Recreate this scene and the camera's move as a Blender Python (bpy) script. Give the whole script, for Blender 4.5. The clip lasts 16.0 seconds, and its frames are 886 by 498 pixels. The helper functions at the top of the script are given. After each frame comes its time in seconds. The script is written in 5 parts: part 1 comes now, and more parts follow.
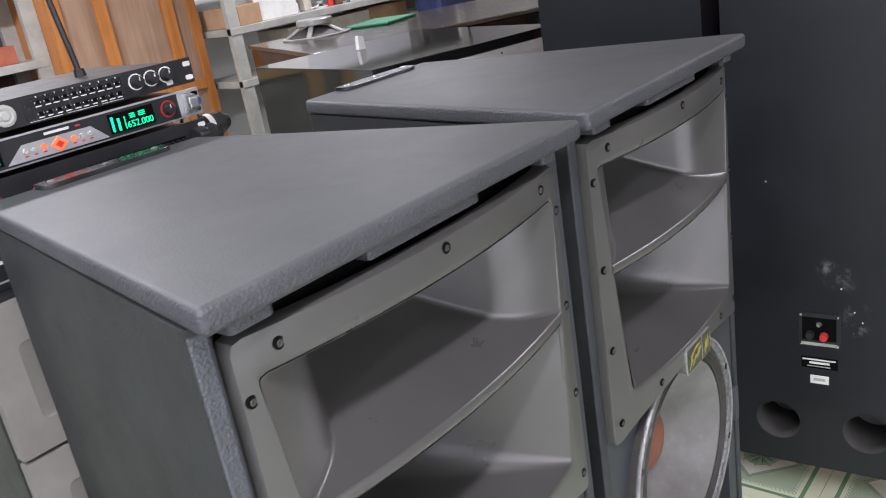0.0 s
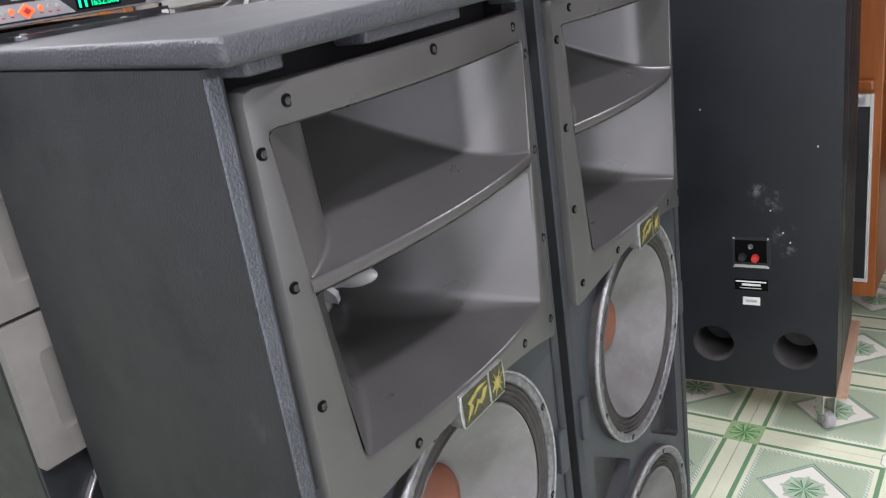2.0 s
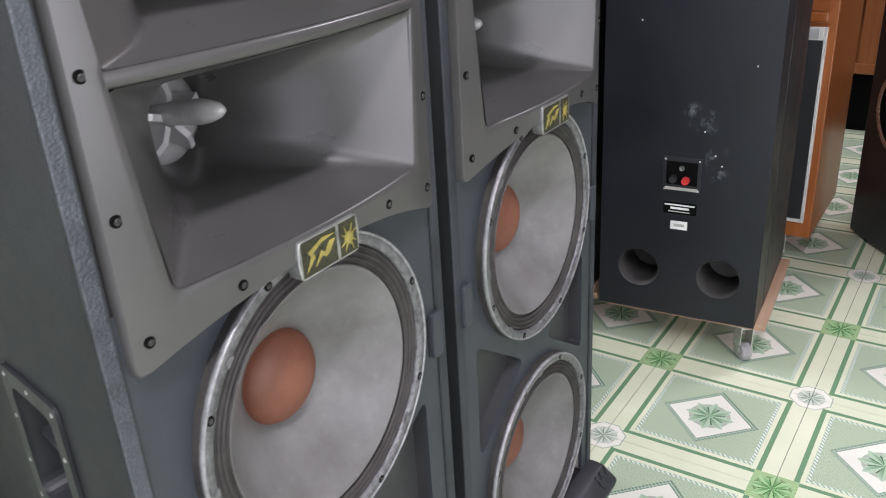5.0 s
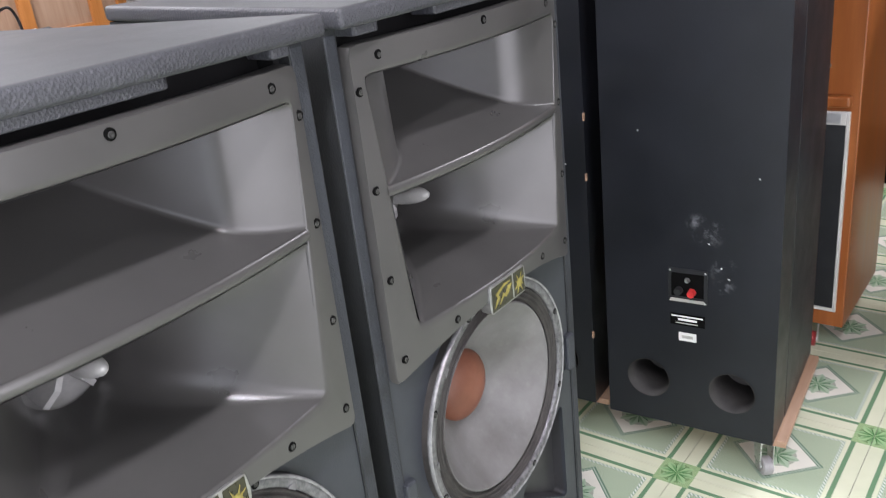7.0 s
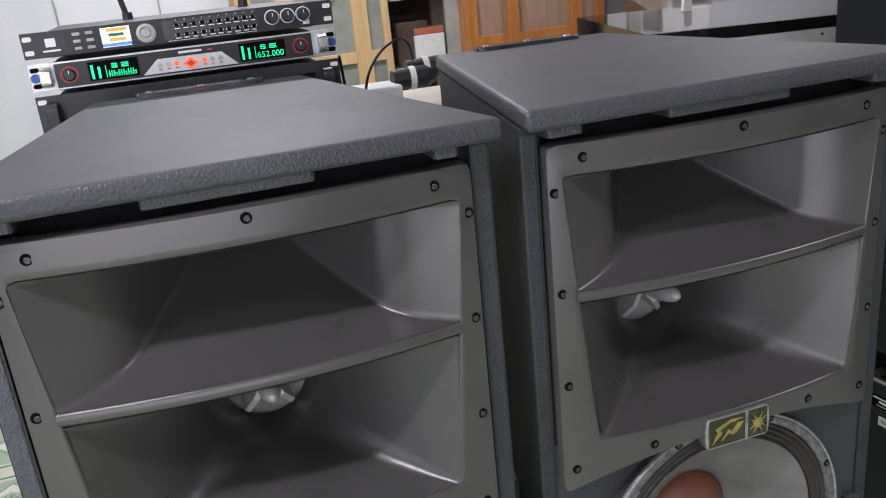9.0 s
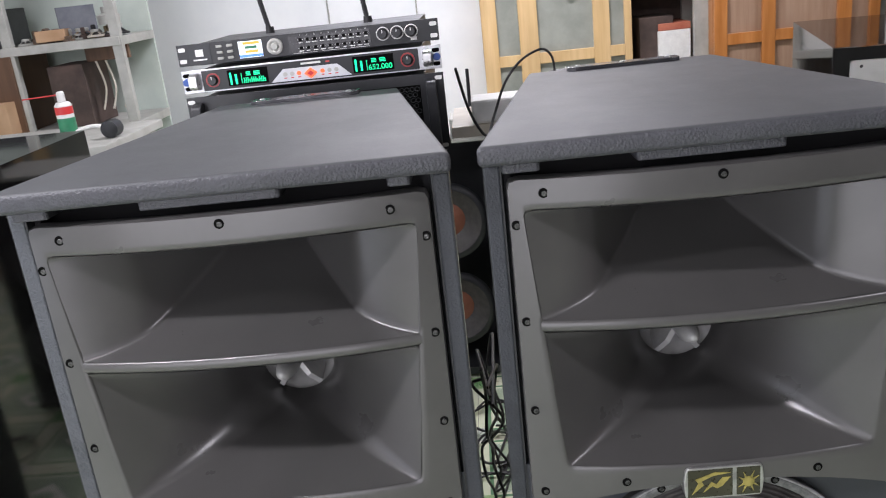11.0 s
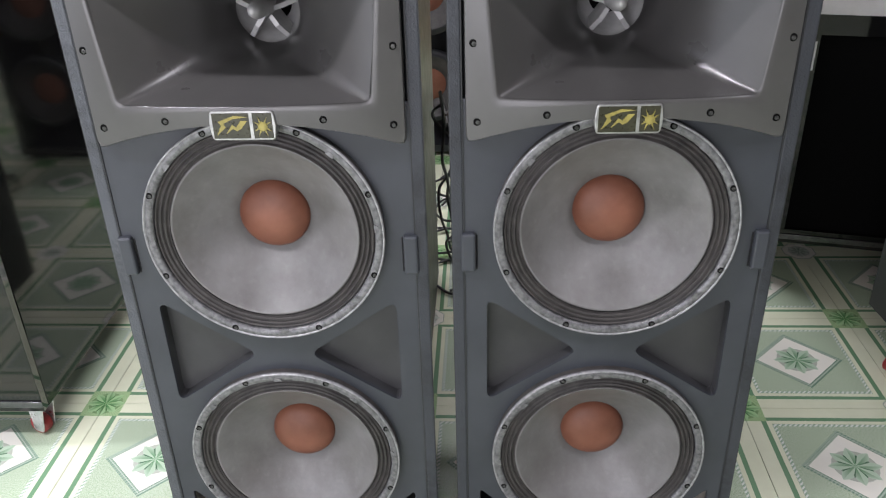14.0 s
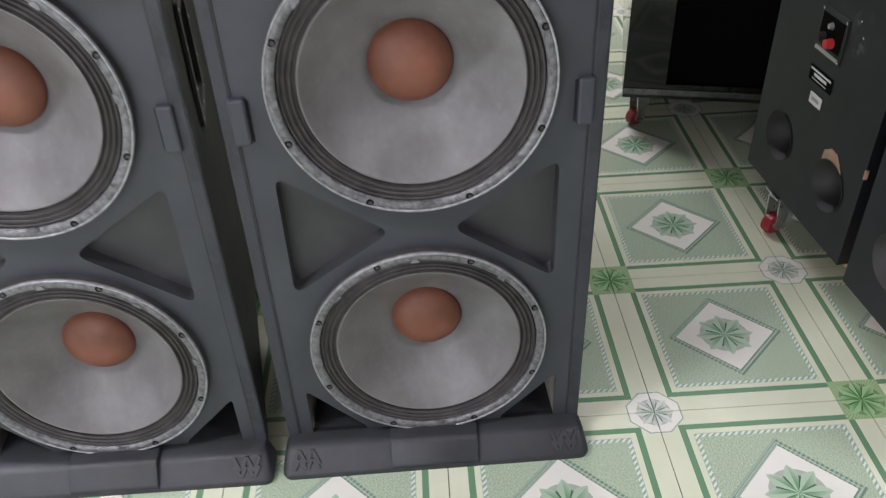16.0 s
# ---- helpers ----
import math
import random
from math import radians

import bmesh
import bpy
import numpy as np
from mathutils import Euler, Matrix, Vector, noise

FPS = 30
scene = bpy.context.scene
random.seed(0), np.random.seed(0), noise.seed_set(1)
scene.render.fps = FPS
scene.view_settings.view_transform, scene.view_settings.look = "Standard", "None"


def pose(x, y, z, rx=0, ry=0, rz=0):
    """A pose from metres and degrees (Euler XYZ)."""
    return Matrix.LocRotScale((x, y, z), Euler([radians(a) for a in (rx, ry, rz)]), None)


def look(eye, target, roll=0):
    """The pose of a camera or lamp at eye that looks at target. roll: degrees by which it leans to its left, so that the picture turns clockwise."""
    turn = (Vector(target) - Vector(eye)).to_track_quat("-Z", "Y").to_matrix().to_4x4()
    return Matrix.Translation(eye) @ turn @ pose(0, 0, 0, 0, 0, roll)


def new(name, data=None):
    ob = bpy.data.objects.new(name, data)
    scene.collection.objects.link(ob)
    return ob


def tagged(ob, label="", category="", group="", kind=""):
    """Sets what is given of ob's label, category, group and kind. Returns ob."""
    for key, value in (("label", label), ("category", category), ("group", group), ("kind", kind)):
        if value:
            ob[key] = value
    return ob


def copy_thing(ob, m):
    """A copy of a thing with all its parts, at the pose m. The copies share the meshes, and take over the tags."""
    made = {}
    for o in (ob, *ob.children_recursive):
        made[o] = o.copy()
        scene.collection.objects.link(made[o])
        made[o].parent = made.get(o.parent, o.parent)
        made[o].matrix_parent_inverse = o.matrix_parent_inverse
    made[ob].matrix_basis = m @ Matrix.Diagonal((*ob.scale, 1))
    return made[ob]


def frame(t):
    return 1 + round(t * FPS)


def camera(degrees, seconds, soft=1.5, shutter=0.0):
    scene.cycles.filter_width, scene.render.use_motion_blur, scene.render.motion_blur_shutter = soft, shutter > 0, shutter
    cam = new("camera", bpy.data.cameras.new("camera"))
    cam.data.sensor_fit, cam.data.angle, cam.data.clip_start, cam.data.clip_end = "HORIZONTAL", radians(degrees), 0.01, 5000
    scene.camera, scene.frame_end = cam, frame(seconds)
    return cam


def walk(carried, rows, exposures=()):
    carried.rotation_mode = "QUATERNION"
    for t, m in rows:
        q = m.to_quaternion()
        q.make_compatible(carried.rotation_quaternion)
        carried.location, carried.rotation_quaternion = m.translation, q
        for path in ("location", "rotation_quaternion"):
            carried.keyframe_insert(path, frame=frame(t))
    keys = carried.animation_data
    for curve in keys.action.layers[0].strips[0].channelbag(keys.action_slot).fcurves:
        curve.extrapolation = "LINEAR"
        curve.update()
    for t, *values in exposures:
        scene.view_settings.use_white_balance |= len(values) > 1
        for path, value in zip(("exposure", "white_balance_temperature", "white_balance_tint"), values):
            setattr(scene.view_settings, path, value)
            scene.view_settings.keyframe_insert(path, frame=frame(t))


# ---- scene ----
cam = camera(56.1, 16.0, soft=1.05, shutter=0.35)
PATH = [
    (0, (0.022, 0.057, 1.586), (-1.236, 1.457, 0.91), -9.6),
    (0.5, (0, -0.005, 1.558), (-1.243, 1.415, 0.896), -10.2),
    (1, (0.007, -0.05, 1.523), (-1.197, 1.405, 0.865), -10.2),
    (1.5, (0.015, -0.08, 1.466), (-1.143, 1.407, 0.797), -9.5),
    (2, (0.021, -0.086, 1.417), (-1.1, 1.424, 0.736), -8.5),
    (2.5, (0.027, -0.094, 1.369), (-1.052, 1.433, 0.658), -7),
    (3, (0.018, -0.117, 1.318), (-1.042, 1.404, 0.569), -5),
    (3.5, (0.023, -0.124, 1.269), (-1.025, 1.392, 0.494), -3.4),
    (3.7, (0.024, -0.125, 1.255), (-1.018, 1.39, 0.468), -2.8),
    (5.8, (0.166, 0.104, 1.36), (-0.897, 1.577, 0.522), -4.6),
    (6, (0.18, 0.117, 1.399), (-0.92, 1.566, 0.567), -5.3),
    (6.5, (0.192, 0.169, 1.451), (-0.941, 1.624, 0.674), -5.9),
    (7, (0.168, 0.249, 1.465), (-1.01, 1.676, 0.706), -6.7),
    (7.5, (0.149, 0.31, 1.502), (-1.155, 1.654, 0.801), -7),
    (8, (0.182, 0.397, 1.545), (-1.41, 1.418, 0.895), -9.9),
    (8.5, (0.269, 0.495, 1.551), (-1.532, 1.12, 0.948), -8.9),
    (8.7, (0.287, 0.523, 1.535), (-1.508, 1.126, 0.891), -6.9),
    (10.8, (0.425, 0.905, 1.561), (-1.475, 0.809, 0.943), -6.4),
    (11, (0.423, 0.921, 1.563), (-1.472, 0.791, 0.935), -6.4),
    (11.5, (0.474, 0.917, 1.549), (-1.412, 0.749, 0.908), -6.3),
    (12, (0.546, 0.907, 1.492), (-1.279, 0.7, 0.701), -5.2),
    (12.5, (0.606, 0.906, 1.437), (-1.183, 0.703, 0.566), -4.1),
    (13, (0.633, 0.924, 1.409), (-1.141, 0.727, 0.505), -3.2),
    (13.5, (0.653, 0.951, 1.372), (-1.116, 0.806, 0.451), -2.3),
    (14, (0.682, 0.966, 1.346), (-1.071, 0.866, 0.387), -1.7),
    (14.5, (0.685, 0.986, 1.335), (-1.057, 0.942, 0.354), -1.2),
    (15, (0.641, 1.048, 1.326), (-1.068, 1.019, 0.288), -2.4),
    (15.5, (0.583, 1.126, 1.288), (-1.077, 1.126, 0.173), -2.6),
    (16, (0.503, 1.183, 1.215), (-1.096, 1.22, 0.014), -2.6),
]
walk(cam, [(t, look(eye, target, roll)) for t, eye, target, roll in PATH],
     [(0, 0.1), (1.5, 0.1), (3.5, 0.1), (6.0, 0.25), (6.5, 0.4), (7.5, 0.35), (8.0, 0.1), (8.5, -0.48), (11, -0.1), (11.5, -0.08), (12, 0.35), (12.5, 0.4), (14.0, 0.2), (14.5, 0.22), (15.2, 0.2), (16, -0.05)])

# ---- light ----
world = bpy.data.worlds.new("world")
scene.world = world
world.use_nodes = True
world.node_tree.nodes["Background"].inputs[0].default_value = (0.75, 0.85, 1.0, 1)
world.node_tree.nodes["Background"].inputs[1].default_value = 0.2


def lamp(name, loc, size_x, size_y, watts, colour, target):
    d = bpy.data.lights.new(name, "AREA")
    d.shape, d.size, d.size_y, d.energy, d.color = "RECTANGLE", size_x, size_y, watts, colour
    ob = new(name, d)
    ob.matrix_world = look(loc, target)
    return ob


TUBES = [(0.45, -0.55, 72), (0.9, 3.6, 60), (-3.2, 0.9, 85), (-3.4, 3.9, 50), (-0.75, -1.0, 48)]
for tx, ty, watts in TUBES:
    lamp("tube_glow", (tx, ty, 2.93), 0.12, 1.2, watts, (0.97, 0.94, 1.03), (tx, ty, 0))
lamp("doorway_daylight", (2.28, -0.30, 1.35), 2.5, 2.3, 70, (0.97, 0.94, 1.03), (-1, -0.30, 1.35))
lamp("shopfront_daylight", (0.25, -2.18, 1.35), 3.1, 2.3, 36, (0.92, 0.94, 1.07), (0.25, 2, 1.35))

# ---- materials ----


class M:
    """A small node-material builder."""

    def __init__(self, name, base=(0.5, 0.5, 0.5), rough=0.5, metal=0.0, **kw):
        self.m = bpy.data.materials.new(name)
        self.m.use_nodes = True
        self.t = self.m.node_tree
        self.b = self.t.nodes["Principled BSDF"]
        self.b.inputs["Base Color"].default_value = (*base, 1)
        self.b.inputs["Roughness"].default_value = rough
        self.b.inputs["Metallic"].default_value = metal
        for k, v in kw.items():
            self.b.inputs[k].default_value = v

    def n(self, kind, **props):
        nd = self.t.nodes.new(kind)
        for k, v in props.items():
            if k == "operation":
                nd.operation = v
            elif k == "blend_type":
                nd.blend_type = v
            elif k == "data_type":
                nd.data_type = v
            elif k == "feature":
                nd.feature = v
            else:
                nd.inputs[k].default_value = v
        return nd

    def link(self, a, b):
        self.t.links.new(a, b)

    def noise(self, scale, detail=4.0, rough=0.55, vec=None):
        nd = self.n("ShaderNodeTexNoise", Scale=scale, Detail=detail, Roughness=rough)
        self.link(vec or self.coord(), nd.inputs["Vector"])
        return nd.outputs["Fac"]

    def coord(self):
        c = self.t.nodes.get("co") or self.t.nodes.new("ShaderNodeTexCoord")
        c.name = "co"
        return c.outputs["Object"]

    def ramp(self, fac, a, b, lo=0.35, hi=0.65):
        r = self.t.nodes.new("ShaderNodeValToRGB")
        e = r.color_ramp.elements
        e[0].position, e[0].color = lo, (*a, 1)
        e[1].position, e[1].color = hi, (*b, 1)
        self.link(fac, r.inputs[0])
        return r.outputs["Color"]

    def bump(self, fac, strength, dist=0.002):
        prev = self.b.inputs["Normal"].links
        bp = self.n("ShaderNodeBump", Strength=strength, Distance=dist)
        if prev:
            self.link(prev[0].from_socket, bp.inputs["Normal"])
        self.link(fac, bp.inputs["Height"])
        self.link(bp.outputs[0], self.b.inputs["Normal"])
        return self

    def colour(self, sock):
        self.link(sock, self.b.inputs["Base Color"])
        return self

    def roughness(self, fac, lo, hi):
        r = self.n("ShaderNodeMapRange")
        self.link(fac, r.inputs["Value"])
        r.inputs["To Min"].default_value, r.inputs["To Max"].default_value = lo, hi
        self.link(r.outputs[0], self.b.inputs["Roughness"])
        return self

    def math(self, op, a, b=0.0, c=None):
        nd = self.n("ShaderNodeMath", operation=op)
        for i, v in enumerate((a, b) if c is None else (a, b, c)):
            if isinstance(v, (int, float)):
                nd.inputs[i].default_value = v
            else:
                self.link(v, nd.inputs[i])
        return nd.outputs[0]

    def mix(self, fac, a, b):
        nd = self.n("ShaderNodeMix", data_type="RGBA")
        for key, v in ((0, fac), (6, a), (7, b)):
            if isinstance(v, (int, float)):
                nd.inputs[key].default_value = v
            elif isinstance(v, tuple):
                nd.inputs[key].default_value = (*v, 1)
            else:
                self.link(v, nd.inputs[key])
        return nd.outputs[2]


def worn(name, a, b, rough, scale=6.0, bump_scale=0.0, bump=0.0, metal=0.0, spread=0.12, dist=0.002, **kw):
    """A paint or plastic with cloudy variation, uneven gloss and optional grain."""
    m = M(name, a, rough, metal, **kw)
    f = m.noise(scale, 6.0, 0.6)
    m.colour(m.ramp(f, a, b))
    m.roughness(m.noise(scale * 3.1, 5.0), max(0.02, rough - spread), min(1, rough + spread))
    if bump:
        m.bump(m.noise(bump_scale, 3.0), bump, dist)
    return m


def splatter(name, a, b, blob=1.0, soil=0.75):
    """Sprayed cabinet paint with coarse blobs, scuffed lighter in places."""
    m = M(name, a, 0.6)
    big = m.noise(3.0, 7.0, 0.65)
    scuff = m.noise(11.0, 8.0, 0.72)
    c = m.ramp(big, a, b, 0.3, 0.72)
    c = m.mix(m.ramp(scuff, (0, 0, 0), (0.35, 0.35, 0.35), 0.6, 0.8), c, (0.12, 0.13, 0.14))
    stain = m.noise(6.5, 9.0, 0.7)
    c = m.mix(m.ramp(stain, (0, 0, 0), (soil, soil, soil), 0.52, 0.66), c, tuple(x * 0.42 for x in a))
    m.colour(c)
    v = m.n("ShaderNodeTexVoronoi", Scale=300.0)
    m.link(m.coord(), v.inputs["Vector"])
    m.bump(v.outputs["Distance"], 0.5 * blob, 0.0016)
    m.bump(m.noise(420.0, 3.0), 0.45 * blob, 0.0012)
    if blob > 1:
        m.bump(m.noise(240.0, 3.0), 0.15, 0.004)
    m.roughness(scuff, 0.30 if blob > 1 else 0.45, 0.68)
    return m


def wood(name, a, b, rough=0.4, along="z", scale=1.0):
    m = M(name, a, rough)
    mp = m.t.nodes.new("ShaderNodeMapping")
    m.link(m.coord(), mp.inputs["Vector"])
    k = {"x": (0.06, 1, 1), "y": (1, 0.06, 1), "z": (1, 1, 0.06)}[along]
    mp.inputs["Scale"].default_value = tuple(s * 26 * scale for s in k)
    f = m.noise(1.0, 7.0, 0.62, mp.outputs[0])
    g = m.noise(2.2, 3.0)
    c = m.ramp(f, a, b, 0.36, 0.68)
    c = m.mix(m.ramp(g, (0, 0, 0), (0.5, 0.5, 0.5), 0.4, 0.75), c, tuple(x * 0.55 for x in a))
    m.colour(c)
    m.bump(f, 0.15, 0.001)
    m.roughness(f, rough - 0.08, rough + 0.12)
    return m


# One cabinet paint: sides darkened for shade, lid top paler for overhead light.
cab_paint_shaded = splatter("shaded_cabinet_paint", (0.0130, 0.0145, 0.016), (0.024, 0.026, 0.028), 0.45).m
lid_paint_lit = splatter("lit_lid_paint", (0.056, 0.059, 0.062), (0.072, 0.075, 0.078), 0.22, 0.12).m
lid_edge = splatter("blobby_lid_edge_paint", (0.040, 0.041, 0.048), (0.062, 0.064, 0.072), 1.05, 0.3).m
baffle_paint = worn("baffle_paint", (0.026, 0.0295, 0.036), (0.038, 0.0425, 0.051), 0.5, 5, 420, 0.12).m
horn_plastic = worn("horn_plastic", (0.052, 0.0505, 0.049), (0.070, 0.068, 0.066), 0.29, 4, spread=0.04, **{"Specular IOR Level": 0.65}).m
frame_metal = worn("basket_metal", (0.085, 0.085, 0.088), (0.20, 0.20, 0.205), 0.42, 110, 260, 0.5, metal=0.35, dist=0.0015).m
bright_metal = worn("bright_metal", (0.55, 0.55, 0.55), (0.75, 0.75, 0.75), 0.3, 30, metal=0.9).m
cast_metal = worn("cast_metal", (0.396, 0.396, 0.389), (0.504, 0.504, 0.490), 0.4, 30, metal=0.15).m
screw_steel = worn("screw_steel", (0.015, 0.015, 0.016), (0.04, 0.04, 0.04), 0.35, 200, metal=0.5).m
# Near-black that carries the shade of narrow gaps.
black_gap = M("gap_shade_black", (0.008, 0.008, 0.009), 0.9).m
surround_cloth = worn("surround_cloth", (0.024, 0.022, 0.021), (0.050, 0.045, 0.042), 0.6, 40, 700, 0.3).m
dome_paper = worn("dome_paper", (0.150, 0.050, 0.027), (0.205, 0.077, 0.045), 0.55, 14, 500, 0.15).m


def cone_mat():
    m = M("cone_paper", (0.2, 0.2, 0.2), 0.42)
    c = m.ramp(m.noise(7.0, 7.0, 0.65), (0.092, 0.087, 0.082), (0.180, 0.177, 0.176), 0.3, 0.7)
    d = m.ramp(m.noise(60.0, 4.0), (0, 0, 0), (0.25, 0.25, 0.25), 0.55, 0.8)
    m.colour(m.mix(d, c, (0.24, 0.235, 0.23)))
    m.bump(m.noise(500.0, 3.0), 0.15, 0.0008)
    m.roughness(m.noise(22.0, 5.0), 0.38, 0.50)
    return m.m


cone_paper = cone_mat()
gloss_black = worn("piano_black", (0.006, 0.006, 0.006), (0.010, 0.010, 0.010), 0.06, 9, spread=0.03).m
satin_black = worn("satin_black", (0.012, 0.013, 0.015), (0.022, 0.023, 0.026), 0.42, 8, 300, 0.08).m
back_black = worn("rear_cabinet_paint", (0.0065, 0.0075, 0.0105), (0.0115, 0.013, 0.017), 0.40, 4, 500, 0.12, **{"Specular IOR Level": 0.46}).m
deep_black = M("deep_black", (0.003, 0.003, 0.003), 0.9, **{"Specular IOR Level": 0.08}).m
white_plastic = worn("horn_white", (0.52, 0.51, 0.49), (0.64, 0.63, 0.61), 0.4, 6).m
# Dark grey for the unseen walls and ceiling, so that less light bounces.
dull_wall = worn("dark_unseen_wall", (0.20, 0.195, 0.19), (0.26, 0.25, 0.24), 0.75, 1.2, 160, 0.05).m
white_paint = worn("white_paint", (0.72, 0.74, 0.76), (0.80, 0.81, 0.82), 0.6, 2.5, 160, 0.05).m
label_white = worn("label_white", (0.68, 0.68, 0.66), (0.78, 0.78, 0.76), 0.5, 30).m
red_rubber = worn("red_surround", (0.62, 0.045, 0.025), (0.75, 0.07, 0.04), 0.45, 12).m
red_plastic = worn("red_plastic", (0.50, 0.03, 0.03), (0.62, 0.05, 0.05), 0.35, 20).m
red_wheel = worn("red_wheel", (0.24, 0.022, 0.026), (0.34, 0.036, 0.036), 0.35, 25).m
gold = worn("gold_print", (0.62, 0.52, 0.14), (0.75, 0.64, 0.20), 0.4, 60).m
orange_wood = wood("varnished_orange_wood", (0.40, 0.145, 0.035), (0.55, 0.23, 0.07), 0.3).m
door_wood = wood("door_wood", (0.36, 0.15, 0.05), (0.50, 0.24, 0.10), 0.4).m
pale_wood = wood("pale_cupboard_wood", (0.56, 0.37, 0.17), (0.68, 0.48, 0.25), 0.45).m
board_wood = wood("raw_board", (0.36, 0.21, 0.13), (0.50, 0.34, 0.24), 0.65, "y").m
brown_wood = wood("brown_wood", (0.10, 0.05, 0.025), (0.16, 0.085, 0.045), 0.5).m
grey_steel = worn("grey_shelf_steel", (0.34, 0.34, 0.31), (0.46, 0.46, 0.43), 0.5, 8, metal=0.1).m
silver_panel = worn("silver_panel", (0.50, 0.51, 0.53), (0.62, 0.63, 0.65), 0.35, 20, metal=0.6).m
cardboard = worn("cardboard", (0.36, 0.22, 0.12), (0.46, 0.30, 0.18), 0.8, 6).m
cable_rubber = worn("cable_rubber", (0.012, 0.012, 0.013), (0.02, 0.02, 0.022), 0.5, 40).m
blue_plastic = worn("blue_plastic", (0.02, 0.06, 0.25), (0.04, 0.10, 0.35), 0.45, 10).m
green_plastic = worn("green_plastic", (0.02, 0.16, 0.08), (0.04, 0.24, 0.12), 0.45, 10).m
beige = worn("beige_plastic", (0.50, 0.46, 0.38), (0.62, 0.58, 0.50), 0.5, 12).m


def glow(name, colour, strength):
    m = M(name, colour, 0.4)
    m.b.inputs["Emission Color"].default_value = (*colour, 1)
    m.b.inputs["Emission Strength"].default_value = strength
    return m.m


led_green = glow("green_display", (0.0, 0.85, 0.35), 1.0)
led_red = glow("red_led", (1.0, 0.04, 0.12), 2.0)
led_amber = glow("amber_led", (1.0, 0.13, 0.04), 0.9)
screen_white = glow("screen_white", (0.9, 0.95, 1.0), 0.9)
screen_orange = glow("screen_orange", (1.0, 0.30, 0.04), 0.9)
screen_blue = glow("screen_blue", (0.08, 0.22, 0.9), 0.9)
tube_glass = glow("tube_glass", (1.0, 0.98, 0.94), 4.0)

glass = M("pane_glass", (0.75, 0.78, 0.74), 0.12, 0.0, Alpha=0.42)
glass = glass.m

# ---- building helpers ----


def link_mesh(name, bm, mat, parent=None, label="", smooth=False):
    me = bpy.data.meshes.new(name)
    if smooth:
        for f in bm.faces:
            f.smooth = True
    bm.normal_update()
    bm.to_mesh(me)
    bm.free()
    mats = mat if isinstance(mat, (list, tuple)) else [mat]
    for x in mats:
        me.materials.append(x)
    ob = new(name, me)
    if parent is not None:
        ob.parent = parent
    if label:
        ob["label"] = label
    return ob


def part(name, bm, mat, parent, label="", smooth=False):
    return link_mesh(name, bm, mat, parent, label, smooth)


def thing(name, loc=(0, 0, 0), rz=0.0, label="", category="", group="", kind=""):
    ob = new(name)
    ob.empty_display_size = 0.05
    ob.matrix_world = pose(*loc, 0, 0, rz)
    return tagged(ob, label, category, group, kind)


def sharpen(bm, angle=32):
    for e in bm.edges:
        if len(e.link_faces) == 2:
            e.smooth = e.calc_face_angle(0) < radians(angle)


def cube(lo, hi, bevel=0.0, seg=2, bm=None):
    bm = bm or bmesh.new()
    vs = [bm.verts.new((x, y, z)) for x in (lo[0], hi[0]) for y in (lo[1], hi[1]) for z in (lo[2], hi[2])]
    fs = [(0, 1, 3, 2), (4, 6, 7, 5), (0, 4, 5, 1), (2, 3, 7, 6), (0, 2, 6, 4), (1, 5, 7, 3)]
    faces = [bm.faces.new([vs[i] for i in f]) for f in fs]
    if bevel:
        es = list({e for f in faces for e in f.edges})
        bmesh.ops.bevel(bm, geom=es, offset=bevel, segments=seg, profile=0.5, affect="EDGES")
    return bm


def prism(poly, lo, hi, axis="z", bevel=0.0, bm=None, seg=2):
    """A polygon of (a, b) drawn out from lo to hi along an axis; (a, b) are the other two axes in order."""
    bm = bm or bmesh.new()

    def put(a, b, c):
        return {"x": (c, a, b), "y": (a, c, b), "z": (a, b, c)}[axis]

    lower = [bm.verts.new(put(a, b, lo)) for a, b in poly]
    upper = [bm.verts.new(put(a, b, hi)) for a, b in poly]
    n = len(poly)
    faces = [bm.faces.new(lower[::-1]), bm.faces.new(upper)]
    for i in range(n):
        faces.append(bm.faces.new((lower[i], lower[(i + 1) % n], upper[(i + 1) % n], upper[i])))
    bmesh.ops.recalc_face_normals(bm, faces=faces)
    if bevel:
        es = list({e for f in faces for e in f.edges})
        bmesh.ops.bevel(bm, geom=es, offset=bevel, segments=seg, profile=0.5, affect="EDGES")
    return bm


def lathe(profile, n=48, axis="x", centre=(0, 0, 0), bm=None, closed=False):
    """Turns (offset, radius) pairs round an axis."""
    bm = bm or bmesh.new()
    rings = []
    for off, r in profile:
        ring = []
        for i in range(n if r > 1e-6 else 1):
            a = 2 * math.pi * i / n
            u, v = r * math.cos(a), r * math.sin(a)
            p = {"x": (off, u, v), "y": (u, off, v), "z": (u, v, off)}[axis]
            ring.append(bm.verts.new(Vector(p) + Vector(centre)))
        rings.append(ring)
    pairs = list(zip(rings, rings[1:]))
    if closed:
        pairs.append((rings[-1], rings[0]))
    faces = []
    for a, b in pairs:
        for i in range(n):
            j = (i + 1) % n
            if len(a) == 1 and len(b) == 1:
                continue
            if len(a) == 1:
                faces.append(bm.faces.new((a[0], b[j], b[i])))
            elif len(b) == 1:
                faces.append(bm.faces.new((a[i], a[j], b[0])))
            else:
                faces.append(bm.faces.new((a[i], a[j], b[j], b[i])))
    bmesh.ops.recalc_face_normals(bm, faces=faces)
    return bm


